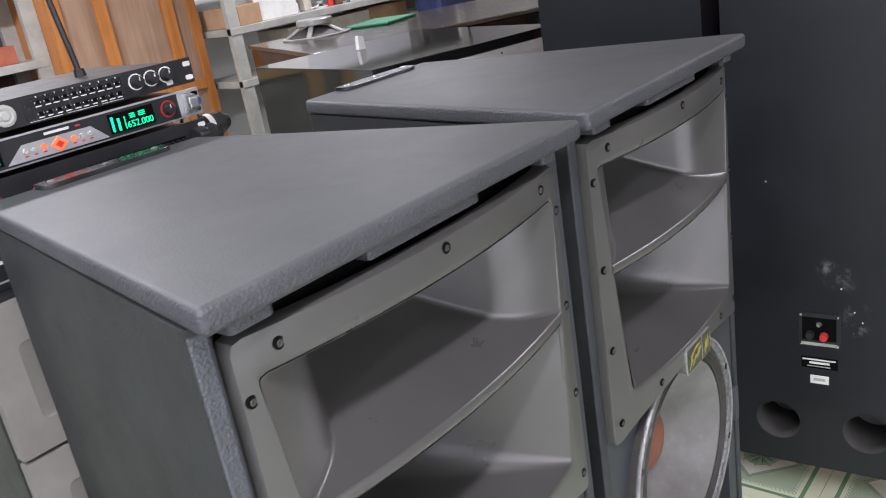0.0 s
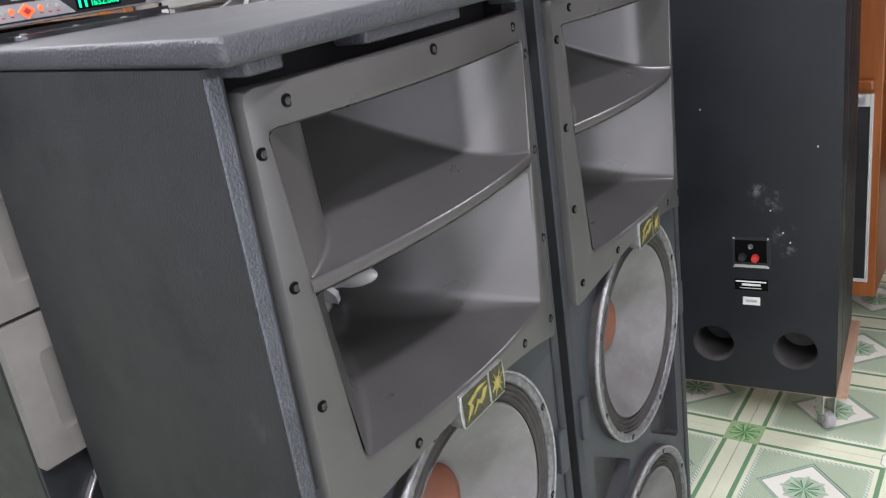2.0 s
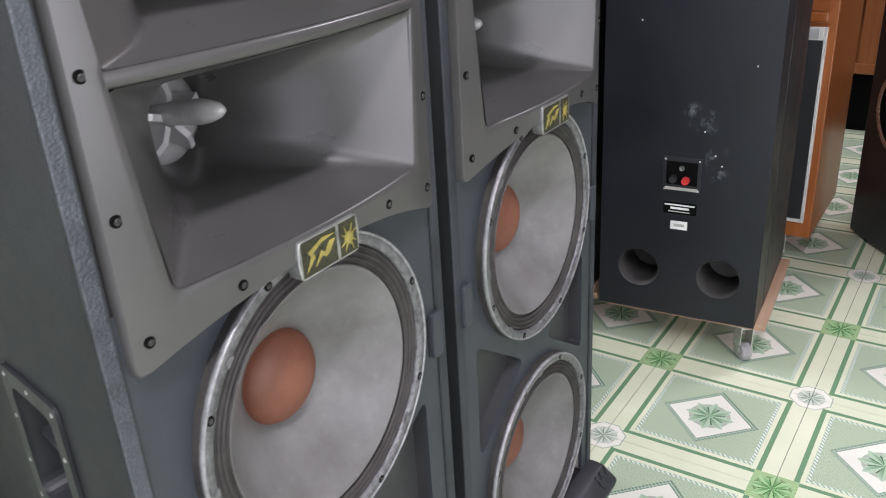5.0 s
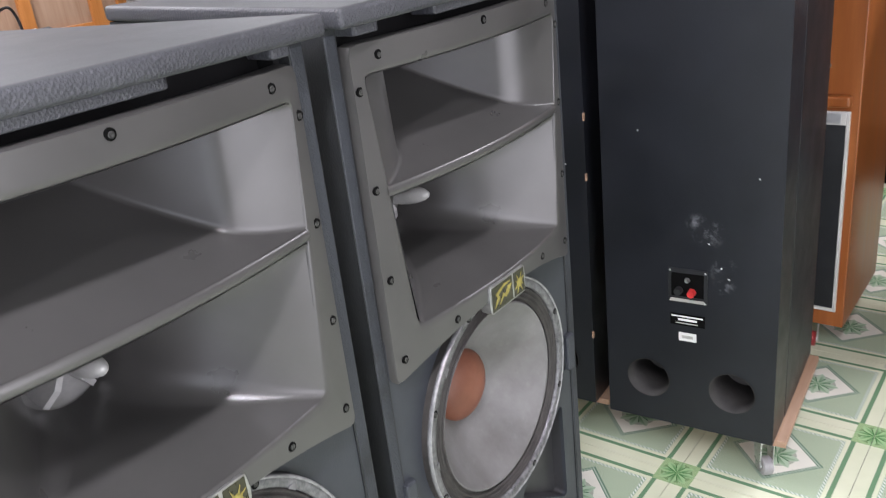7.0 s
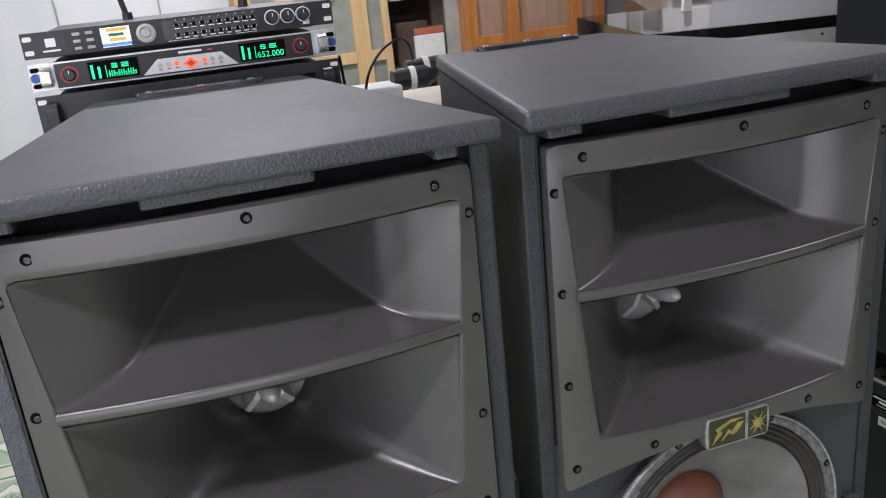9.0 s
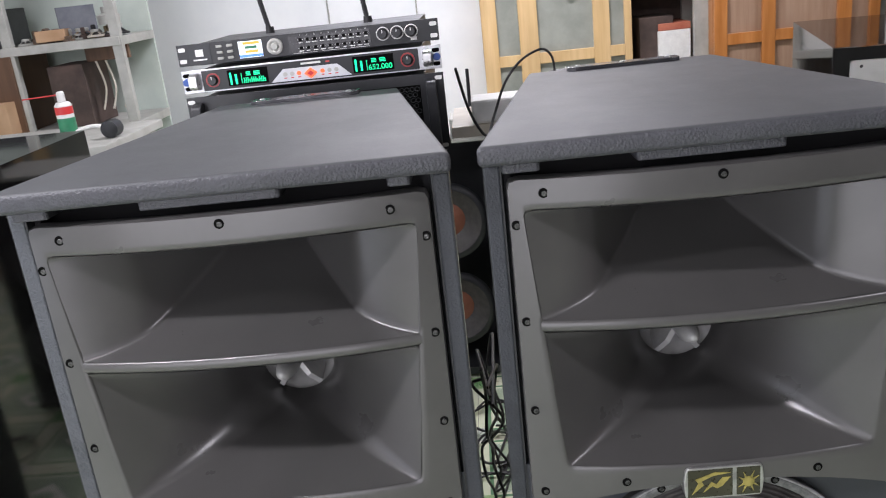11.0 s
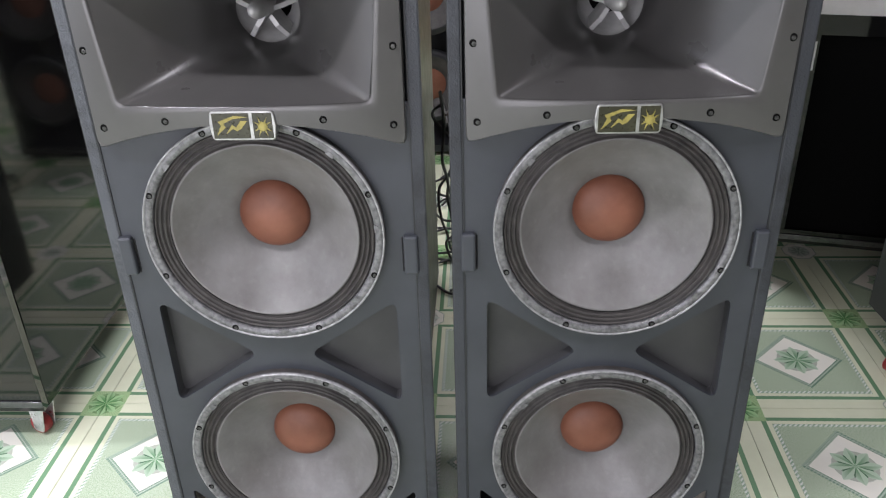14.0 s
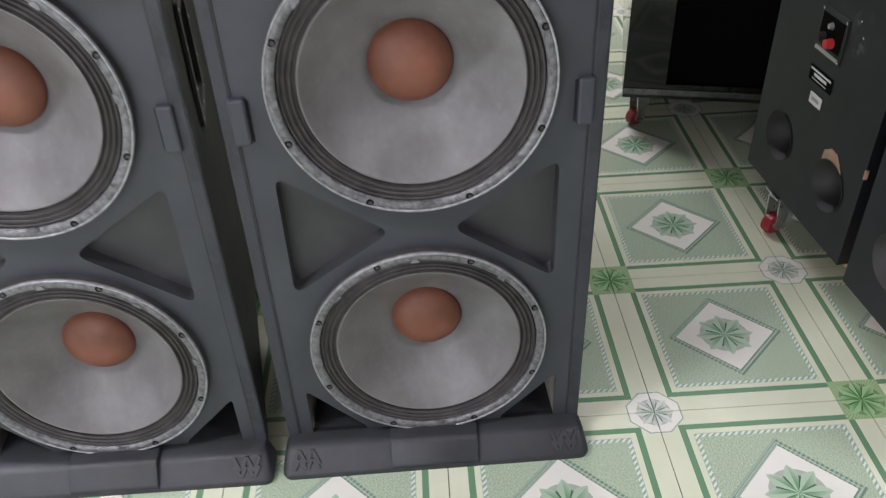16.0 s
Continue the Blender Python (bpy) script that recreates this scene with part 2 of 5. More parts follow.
def tube(points, radius, n=8, bm=None):
    """A round cable or bar through points."""
    bm = bm or bmesh.new()
    pts = [Vector(p) for p in points]
    rings, side = [], None
    for i, p in enumerate(pts):
        d = (pts[min(i + 1, len(pts) - 1)] - pts[max(i - 1, 0)]).normalized()
        if side is None:
            side = d.orthogonal().normalized()
        side = (side - d * side.dot(d)).normalized()
        up = d.cross(side)
        rings.append([bm.verts.new(p + radius * (side * math.cos(a) + up * math.sin(a))) for a in (2 * math.pi * k / n for k in range(n))])
    for a, b in zip(rings, rings[1:]):
        for k in range(n):
            bm.faces.new((a[k], a[(k + 1) % n], b[(k + 1) % n], b[k]))
    bm.faces.new(rings[0][::-1])
    bm.faces.new(rings[-1])
    return bm


def curvy(points, steps=8):
    """Catmull-Rom through points."""
    p = [Vector(q) for q in points]
    p = [p[0]] + p + [p[-1]]
    out = []
    for i in range(1, len(p) - 2):
        for k in range(steps):
            t = k / steps
            a, b, c, d = p[i - 1], p[i], p[i + 1], p[i + 2]
            out.append(0.5 * (2 * b + (c - a) * t + (2 * a - 5 * b + 4 * c - d) * t * t + (3 * b - a - 3 * c + d) * t ** 3))
    out.append(p[-2])
    return out


def rounded(poly, r, seg=4):
    """A polygon with its corners rounded."""
    out, n = [], len(poly)
    for i in range(n):
        p, q, s = (Vector(poly[(i + k) % n]) for k in (-1, 0, 1))
        a, b = (p - q), (s - q)
        rr = min(r, a.length * 0.45, b.length * 0.45)
        a, b = q + a.normalized() * rr, q + b.normalized() * rr
        for k in range(seg + 1):
            t = k / seg
            w = a * (1 - t) ** 2 + q * 2 * t * (1 - t) + b * t * t
            out.append((w.x, w.y))
    return out


def circle(y, z, r, n=48):
    return [(y + r * math.cos(2 * math.pi * i / n), z + r * math.sin(2 * math.pi * i / n)) for i in range(n)]


def pierced(loops, x0, x1):
    """A board in the y-z plane between x0 and x1; the first loop is its outline, the others are holes."""
    cu = bpy.data.curves.new("outline", "CURVE")
    cu.dimensions, cu.fill_mode, cu.extrude = "2D", "BOTH", abs(x1 - x0) / 2
    for lp in loops:
        sp = cu.splines.new("POLY")
        sp.points.add(len(lp) - 1)
        for pt, (a, b) in zip(sp.points, lp):
            pt.co = (a, b, 0, 1)
        sp.use_cyclic_u = True
    ob = bpy.data.objects.new("outline", cu)
    me = bpy.data.meshes.new_from_object(ob)
    bm = bmesh.new()
    bm.from_mesh(me)
    bpy.data.objects.remove(ob)
    bpy.data.curves.remove(cu)
    bpy.data.meshes.remove(me)
    mid = (x0 + x1) / 2
    for v in bm.verts:
        v.co = Vector((v.co.z + mid, v.co.x, v.co.y))
    bmesh.ops.recalc_face_normals(bm, faces=bm.faces)
    return bm


# ---- the room ----
X0, X1, Y0, Y1, H = -4.75, 2.3, -2.2, 5.4, 3.0
TILE, TX, TY = 0.4, -0.958, 1.996
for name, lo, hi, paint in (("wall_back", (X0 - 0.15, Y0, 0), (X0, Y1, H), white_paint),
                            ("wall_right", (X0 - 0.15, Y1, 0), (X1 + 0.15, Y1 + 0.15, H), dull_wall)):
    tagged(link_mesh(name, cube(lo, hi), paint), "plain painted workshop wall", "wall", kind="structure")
# front and left walls are unseen; their dark grey limits bounced light
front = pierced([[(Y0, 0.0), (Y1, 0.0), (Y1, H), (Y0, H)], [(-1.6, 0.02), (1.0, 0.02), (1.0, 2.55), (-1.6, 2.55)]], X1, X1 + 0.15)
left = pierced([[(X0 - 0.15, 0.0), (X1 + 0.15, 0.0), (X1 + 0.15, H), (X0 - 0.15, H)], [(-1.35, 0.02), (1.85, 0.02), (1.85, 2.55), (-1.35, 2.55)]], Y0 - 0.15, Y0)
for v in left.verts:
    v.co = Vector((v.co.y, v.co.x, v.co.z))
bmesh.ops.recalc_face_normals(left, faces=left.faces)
tagged(link_mesh("wall_left", left, dull_wall), "unseen wall with a wide open shopfront, kept dark to bounce less light", "wall", kind="structure")
tagged(link_mesh("wall_front", front, dull_wall), "unseen wall with a wide open doorway, kept dark to bounce less light", "wall", kind="structure")
tagged(link_mesh("ceiling", cube((X0 - 0.15, Y0 - 0.15, H), (X1 + 0.15, Y1 + 0.15, H + 0.1)), dull_wall), "plain ceiling, unseen, kept dark to bounce less light", "ceiling", kind="structure")
for tx, ty, watts in TUBES:
    lt = thing("ceiling_light", (tx, ty, 0), 0, "white batten ceiling light with a bare fluorescent tube", "ceiling light", "ceiling lights")
    part("batten", cube((-0.035, -0.62, 2.955), (0.035, 0.62, 2.998), 0.006), white_plastic, lt)
    part("tube", lathe([(-0.6, 0), (-0.6, 0.012), (0.6, 0.012), (0.6, 0)], 12, "y", (0.075, 0, 2.965)), tube_glass, lt)


def tile_mat():
    m = M("printed_tile", (0.6, 0.7, 0.6), 0.12)
    g = m.t.nodes.new("ShaderNodeNewGeometry")
    sp = m.t.nodes.new("ShaderNodeSeparateXYZ")
    m.link(g.outputs["Position"], sp.inputs[0])
    u = m.math("DIVIDE", m.math("SUBTRACT", sp.outputs[0], TX), TILE)
    v = m.math("DIVIDE", m.math("SUBTRACT", sp.outputs[1], TY), TILE)
    # tile-centred coordinates, half a tile is 0.5
    cu = m.math("SUBTRACT", m.math("FRACT", u), 0.5)
    cv = m.math("SUBTRACT", m.math("FRACT", v), 0.5)
    au, av = m.math("ABSOLUTE", cu), m.math("ABSOLUTE", cv)
    edge = m.math("MAXIMUM", au, av)
    diam = m.math("ADD", au, av)
    # corner-centred coordinates
    ru, rv = m.math("ROUND", u), m.math("ROUND", v)
    ku, kv = m.math("SUBTRACT", u, ru), m.math("SUBTRACT", v, rv)
    aku, akv = m.math("ABSOLUTE", ku), m.math("ABSOLUTE", kv)
    ksq = m.math("MAXIMUM", aku, akv)
    koct = m.math("MAXIMUM", ksq, m.math("MULTIPLY", m.math("ADD", aku, akv), 0.72))
    odd = m.math("FLOORED_MODULO", m.math("ADD", ru, rv), 2.0)

    def between(x, lo, hi):
        return m.math("MULTIPLY", m.math("GREATER_THAN", x, lo), m.math("LESS_THAN", x, hi))

    grain = m.noise(330.0, 3.0, 0.7, g.outputs["Position"])
    cloud = m.noise(5.0, 5.0, 0.6, g.outputs["Position"])
    field = m.ramp(grain, (0.25, 0.36, 0.22), (0.56, 0.62, 0.49), 0.32, 0.68)
    light = m.ramp(cloud, (0.63, 0.67, 0.49), (0.72, 0.74, 0.57), 0.3, 0.7)
    stripe = (0.15, 0.28, 0.16)
    white = m.ramp(cloud, (0.73, 0.72, 0.64), (0.80, 0.79, 0.71), 0.3, 0.7)
    col = m.mix(m.math("GREATER_THAN", edge, 0.355), field, light)
    col = m.mix(between(edge, 0.382, 0.412), col, stripe)
    dots = m.math("GREATER_THAN", m.math("SINE", m.math("MULTIPLY", m.math("ADD", cu, cv), 210.0)), 0.0)
    col = m.mix(between(edge, 0.333, 0.352), col, m.mix(dots, (0.30, 0.42, 0.31), (0.68, 0.72, 0.66)))
    col = m.mix(m.math("LESS_THAN", diam, 0.300), col, m.mix(dots, (0.16, 0.25, 0.18), (0.33, 0.42, 0.33)))
    col = m.mix(between(diam, 0.272, 0.280), col, (0.42, 0.50, 0.41))
    col = m.mix(m.math("LESS_THAN", diam, 0.258), col, white)

    def flower(x, y, size, col, tones, sharp=0.40):
        r = m.math("SQRT", m.math("ADD", m.math("MULTIPLY", x, x), m.math("MULTIPLY", y, y)))
        a = m.math("ARCTAN2", y, x)
        pet = m.math("ABSOLUTE", m.math("COSINE", m.math("MULTIPLY", a, 4.0)))
        rim = m.math("MULTIPLY", m.math("ADD", m.math("MULTIPLY", m.math("MULTIPLY", m.math("ARCSINE", pet), 0.6366), sharp), 1.0 - sharp), size)
        q = m.math("DIVIDE", r, rim)
        half = m.math("GREATER_THAN", m.math("SINE", m.math("MULTIPLY", a, 8.0)), 0.0)
        tone = m.mix(half, tones[0], tones[1])
        tone = m.mix(m.math("MULTIPLY", q, q), tone, tones[3])
        halo = m.math("MULTIPLY", m.math("LESS_THAN", r, size * 0.84), 0.5)
        col = m.mix(halo, col, tones[2])
        col = m.mix(m.math("LESS_THAN", q, 1.0), col, tone)
        return m.mix(m.math("MULTIPLY", m.math("LESS_THAN", pet, 0.22), between(q, 0.25, 1.0)), col, tones[2])

    col = flower(cu, cv, 0.150, col, ((0.15, 0.29, 0.16), (0.40, 0.53, 0.38), (0.07, 0.15, 0.085), (0.44, 0.56, 0.42)))
    wo = m.math("MULTIPLY", m.math("LESS_THAN", koct, 0.128), m.math("LESS_THAN", odd, 0.5))
    col = m.mix(wo, col, (0.34, 0.42, 0.34))
    wi = m.math("MULTIPLY", m.math("LESS_THAN", koct, 0.121), m.math("LESS_THAN", odd, 0.5))
    col = m.mix(wi, col, white)
    fw = flower(ku, kv, 0.098, white, ((0.27, 0.34, 0.26), (0.56, 0.62, 0.53), (0.12, 0.17, 0.13), (0.60, 0.64, 0.57)))
    col = m.mix(wi, col, fw)
    go = m.math("MULTIPLY", m.math("LESS_THAN", ksq, 0.122), m.math("GREATER_THAN", odd, 0.5))
    rays = m.math("GREATER_THAN", m.math("SINE", m.math("MULTIPLY", m.math("ARCTAN2", kv, ku), 64.0)), 0.0)
    back = m.mix(rays, (0.27, 0.42, 0.20), (0.38, 0.52, 0.28))
    fg = flower(ku, kv, 0.122, back, ((0.08, 0.24, 0.08), (0.30, 0.50, 0.24), (0.04, 0.13, 0.04), (0.36, 0.55, 0.29)))
    col = m.mix(go, col, fg)
    dirt = m.ramp(m.noise(2.2, 8.0, 0.7, g.outputs["Position"]), (0, 0, 0), (0.16, 0.16, 0.16), 0.5, 0.8)
    col = m.mix(dirt, col, (0.22, 0.22, 0.18))
    m.colour(col)
    m.roughness(cloud, 0.10, 0.24)
    return m.m


tile_print = tile_mat()
grout = worn("grout", (0.10, 0.11, 0.09), (0.18, 0.19, 0.16), 0.8, 30).m
floor = tagged(link_mesh("floor", cube((X0 - 0.15, Y0 - 0.15, -0.1), (X1 + 0.15, Y1 + 0.15, -0.004)), grout),
               "glossy pale green patterned ceramic tile floor", "floor", kind="structure")

# ---- the two tall two-way cabinets with twin woofers ----
HW, HB, DEPTH, FX = 0.2715, 0.165, 0.600, -0.018   # half width in front and behind, back and front of the body


def bow(y):
    """How far the horn's front plate bulges forward at y."""
    return -0.006 + 0.026 * (1 - (y / 0.2425) ** 2)


def quad_loop(zt, wt, zb, wb, n=14, r=0.012, arc=3):
    """Points round a four-sided mouth with rounded corners, n to a side, starting in the lower right corner."""
    c = [Vector((wb, zb)), Vector((wt, zt)), Vector((-wt, zt)), Vector((-wb, zb))]
    out = []
    for i in range(4):
        p, q, nx = c[i - 1], c[i], c[(i + 1) % 4]
        a, b = q + (p - q).normalized() * r, q + (nx - q).normalized() * r
        corner = [a * (1 - t) ** 2 + q * 2 * t * (1 - t) + b * t * t for t in [k / (2 * arc) for k in range(2 * arc + 1)]]
        far = nx + (q - nx).normalized() * r
        out += corner[arc:]
        m = n - 2 * arc
        out += [b.lerp(far, k / m) for k in range(1, m)]
        p, q, nx = c[i], c[(i + 1) % 4], c[(i + 2) % 4]
        a, b = q + (p - q).normalized() * r, q + (nx - q).normalized() * r
        corner = [a * (1 - t) ** 2 + q * 2 * t * (1 - t) + b * t * t for t in [k / (2 * arc) for k in range(2 * arc + 1)]]
        out += corner[:arc]
    return out


def horn_cell(mouth, throat, depth, lift, n, steps=16, crease=True, flare=0.0):
    """A flared cell from a mouth loop back to a throat loop; its four corners stay sharp."""
    bm = bmesh.new()
    rows = []
    for s in range(steps + 1):
        t = (s / steps) ** 1.25
        g = 0.27 * (1 - (1 - min(t / 0.22, 1)) ** 2) + 0.73 * t
        gz = t * (0.75 + 0.25 * t)
        if flare:
            g = gz = 1 - (1 - t) ** flare
        row = []
        for a, b in zip(mouth, throat):
            y = a.x + (b.x - a.x) * g
            z = a.y + (b.y - a.y) * gz
            x = bow(a.x) * (1 - t) ** 2 - depth * t
            row.append(bm.verts.new((x, y, z + lift * t)))
        rows.append(row)
    m = len(mouth)
    for p, q in zip(rows, rows[1:]):
        for i in range(m):
            f = bm.faces.new((p[i], q[i], q[(i + 1) % m], p[(i + 1) % m]))
            f.smooth = True
    for p, q in zip(rows, rows[1:]):
        for i in range(0, m, n):
            e = bm.edges.get((p[i], q[i]))
            e.smooth = not crease
    return bm


screw_head = worn("dull_screw_head", (0.03, 0.03, 0.03), (0.10, 0.10, 0.095), 0.4, 300, metal=0.7).m


def screw(parent, x, y, z, r=0.0058, name="screw"):
    # flat black disc stands in for the shaded recess round the head
    part(name + "_hole", lathe([(-0.003, r * 1.05), (0.0003, r * 1.02), (0.0003, 0)], 14, "x", (x, y, z)), deep_black, parent)
    head = lathe([(0.0002, r * 0.62), (0.0008, r * 0.5), (0.0009, r * 0.3), (0.0005, r * 0.2), (0.0005, 0)], 10, "x", (x, y + r * 0.12, z - r * 0.12))
    return part(name, head, screw_head, parent)


def woofer(parent, z):
    w = part("woofer", lathe([(-0.0085, 0.202), (-0.006, 0.202), (-0.003, 0.1995), (-0.003, 0.1875), (-0.008, 0.1855), (-0.020, 0.1855)], 72, "x", (0, 0, z)),
             frame_metal, parent, "worn grey metal woofer basket rim", True)
    part("gasket", lathe([(-0.0265, 0.2012), (-0.0086, 0.2018)], 72, "x", (0, 0, z)), surround_cloth, w, "black rim gasket", True)
    part("rim_lip", lathe([(-0.006, 0.2022), (-0.0018, 0.2018), (-0.0012, 0.2000), (-0.0030, 0.1985)], 72, "x", (0, 0, z)), lip_metal, w, "rubbed bright rim edge", True)
    sharpen(w_bm := bmesh_of(w))
    w_bm.free()
    prof, n = [], 14
    for i in range(n + 1):
        r = 0.1862 - 0.0272 * i / n
        prof.append((-0.010 - 0.0035 * math.cos(i / n * math.pi * 2 * 3.5) - 0.003 * i / n, r))
    part("surround", lathe(prof, 72, "x", (0, 0, z)), surround_cloth, w, "dark pleated cloth surround", True)
    cone = [(-0.0125, 0.1595), (-0.0100, 0.1570), (-0.0125, 0.1545)]
    for i in range(1, 13):
        t = i / 12
        cone.append((-0.0125 - 0.082 * (t + 0.20 * t * (1 - t)), 0.1545 - 0.096 * t))
    part("cone", lathe(cone, 72, "x", (0, 0, z)), cone_paper, w, "grey paper cone, dusty", True)
    dome = [(-0.0950, 0.0640)]
    for i in range(0, 11):
        a = i / 10 * math.pi / 2
        dome.append((-0.0925 + 0.031 * math.sin(a), 0.0625 * math.cos(a) if i < 10 else 0.0))
    part("dust_cap", lathe(dome, 48, "x", (0, 0, z)), dome_paper, w, "terracotta paper dust cap", True)
    for i in range(8):
        a = math.radians(22.5 + 45 * i)
        screw(w, -0.0028, 0.1945 * math.cos(a), z + 0.1945 * math.sin(a), 0.0056, "bolt")
    # scalloped notches in the rim between the bolts
    for i in range(8):
        a = math.radians(4 + 45 * i)
        bm = prism(rounded([(-0.008, -0.003), (0.008, -0.003), (0.004, 0.004), (-0.004, 0.004)], 0.002, 2), -0.0045, -0.002, "x")
        bmesh.ops.rotate(bm, verts=bm.verts, cent=(0, 0, 0), matrix=Matrix.Rotation(a - math.pi / 2, 3, "X"))
        bmesh.ops.translate(bm, verts=bm.verts, vec=(0, 0.1885 * math.cos(a), z + 0.1885 * math.sin(a)))
        part("rim_lug", bm, frame_metal, w)
    return w


def bmesh_of(ob):
    bm = bmesh.new()
    bm.from_mesh(ob.data)
    return bm


def soften(ob, angle=32):
    """Smooth shading with hard edges kept hard."""
    bm = bmesh_of(ob)
    for f in bm.faces:
        f.smooth = True
    sharpen(bm, angle)
    bm.to_mesh(ob.data)
    bm.free()
    return ob


def crisp(ob):
    """Large faces keep their own normals, so that fillets stay narrow."""
    m = ob.modifiers.new("normals", "WEIGHTED_NORMAL")
    m.weight, m.keep_sharp = 80, True
    return ob


def tall_cabinet():
    s = thing("loudspeaker_cabinet", (0, 0, 0), 0, "tall scuffed dark grey loudspeaker cabinet, horn over two bare woofers", "loudspeaker", "pair of tall loudspeakers")
    slope = (HW - HB) / (DEPTH + FX)
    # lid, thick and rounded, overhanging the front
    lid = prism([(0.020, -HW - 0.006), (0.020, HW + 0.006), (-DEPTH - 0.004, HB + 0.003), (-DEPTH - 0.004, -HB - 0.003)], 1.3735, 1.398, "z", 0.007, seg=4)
    lid_ob = soften(part("lid", lid, lid_paint_lit, s, "sprayed textured lid, top light put into its paler grey"), 50)
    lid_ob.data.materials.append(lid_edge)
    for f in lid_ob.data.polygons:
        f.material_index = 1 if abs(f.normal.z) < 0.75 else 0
    # side panels; the hand-hole leaves an opening in each
    for sgn in (-1, 1):
        def yy(x, out=0.0):
            return sgn * (HW + (x - FX) * slope - out)
        bm = bmesh.new()
        xs, zs = (FX, -0.178, -0.298, -DEPTH), (0.03, 0.632, 0.800, 1.3725)
        for i in range(3):
            for k in range(3):
                if i == 1 and k == 1:
                    continue
                a, b = xs[i], xs[i + 1]
                poly = [(a, yy(a)), (b, yy(b)), (b, yy(b, 0.022)), (a, yy(a, 0.022))]
                prism(poly, zs[k], zs[k + 1], "z", 0, bm)
        bmesh.ops.remove_doubles(bm, verts=bm.verts, dist=1e-5)
        inner = [f for f in bm.faces if sum(1 for g in bm.faces if g is not f and set(g.verts) == set(f.verts))]
        bmesh.ops.delete(bm, geom=inner, context="FACES_ONLY")
        part("side_panel", bm, cab_paint_shaded, s, "textured side panel, its shade put into the darker paint")
        strip = cube((FX - 0.002, sgn * (HW - 0.0105) - 0.0095, 0.035), (FX + 0.0012, sgn * (HW - 0.0105) + 0.0095, 1.366), 0.002)
        part("edge_strip", strip, strip_paint, s, "rubbed blue-grey front edge")
        # hand-hole: rim, cup and bar
        cx, cz = -0.238, 0.716

        def on_side(bm):
            ang = math.atan2(sgn * slope, 1.0)
            bmesh.ops.rotate(bm, verts=bm.verts, cent=(0, 0, 0), matrix=Matrix.Rotation(ang, 3, "Z"))
            bmesh.ops.translate(bm, verts=bm.verts, vec=(cx, yy(cx), cz))
            return bm
        outer = rounded([(-0.078, -0.100), (0.078, -0.100), (0.078, 0.100), (-0.078, 0.100)], 0.012)
        hole = rounded([(-0.055, -0.078), (0.055, -0.078), (0.055, 0.078), (-0.055, 0.078)], 0.018)
        rim = pierced([outer, hole], -0.0025, 0.0025)
        for v in rim.verts:
            v.co = Vector((v.co.y, v.co.x + sgn * 0.0035, v.co.z))
        bmesh.ops.recalc_face_normals(rim, faces=rim.faces)
        hand = part("handle", on_side(rim), satin_black, s, "black recessed metal carrying handle")
        cup = bmesh.new()
        o = [cup.verts.new((x, 0.001 * sgn, z)) for x, z in hole]
        i2 = [cup.verts.new((x * 0.86, -0.075 * sgn, z * 0.86)) for x, z in hole]
        for k in range(len(o)):
            cup.faces.new((o[k], o[(k + 1) % len(o)], i2[(k + 1) % len(o)], i2[k]))
        cup.faces.new(i2)
        part("cup", on_side(cup), satin_black, hand)
        bar = lathe([(-0.056, 0), (-0.056, 0.011), (0.056, 0.011), (0.056, 0)], 16, "x", (0, -0.022 * sgn, -0.002))
        soften(part("grip", on_side(bar), satin_black, hand))
        for px, pz in ((-0.066, 0.088), (0, 0.089), (0.066, 0.088), (-0.067, 0.03), (0.067, 0.03), (-0.067, -0.035), (0.067, -0.035), (-0.066, -0.088), (0, -0.089), (0.066, -0.088)):
            rv = lathe([(0.0075 * sgn, 0), (0.0068 * sgn, 0.0025), (0.005 * sgn, 0.0042)], 10, "y", (px, 0, pz))
            part("rivet", on_side(rv), bright_metal, hand)
    part("back_panel", prism([(-DEPTH + 0.004, -HB + 0.02), (-DEPTH + 0.004, HB - 0.02), (-DEPTH + 0.022, HB - 0.02), (-DEPTH + 0.022, -HB + 0.02)], 0.03, 1.372, "z"), cab_paint_shaded, s)
    part("bottom_panel", prism([(-0.02, -HW + 0.03), (-0.02, HW - 0.03), (-DEPTH + 0.03, HB - 0.025), (-DEPTH + 0.03, -HB + 0.025)], 0.03, 0.05, "z"), cab_paint_shaded, s)
    # baffle with its openings
    zc = (0.738, 0.256)
    tri = [rounded([(k * 0.047, 0.490), (k * 0.212, 0.602), (k * 0.212, 0.380)], 0.022, 5) for k in (-1, 1)]
    low = [rounded([(k * 0.226, 0.158), (k * 0.226, 0.040), (k * 0.120, 0.050)], 0.012, 4) for k in (-1, 1)]
    outline = [(-HW + 0.021, 0.03), (HW - 0.021, 0.03), (HW - 0.021, 0.96), (-HW + 0.021, 0.96)]
    part("baffle", pierced([outline] + [circle(0, z, 0.194, 64) for z in zc] + tri + low, -0.052, -0.0200), baffle_paint, s, "blue-grey painted baffle")
    for lp in tri:
        bm = bmesh.new()
        cy, cz = sum(p[0] for p in lp) / len(lp), sum(p[1] for p in lp) / len(lp)
        o = [bm.verts.new((-0.0280, a, b)) for a, b in lp]
        i2 = [bm.verts.new((-0.0475, cy + (a - cy) * 0.985, cz + (b - cz) * 0.985)) for a, b in lp]
        for k in range(len(o)):
            bm.faces.new((o[k], o[(k + 1) % len(o)], i2[(k + 1) % len(o)], i2[k]))
        bm.faces.new(i2)
        bmesh.ops.recalc_face_normals(bm, faces=bm.faces)
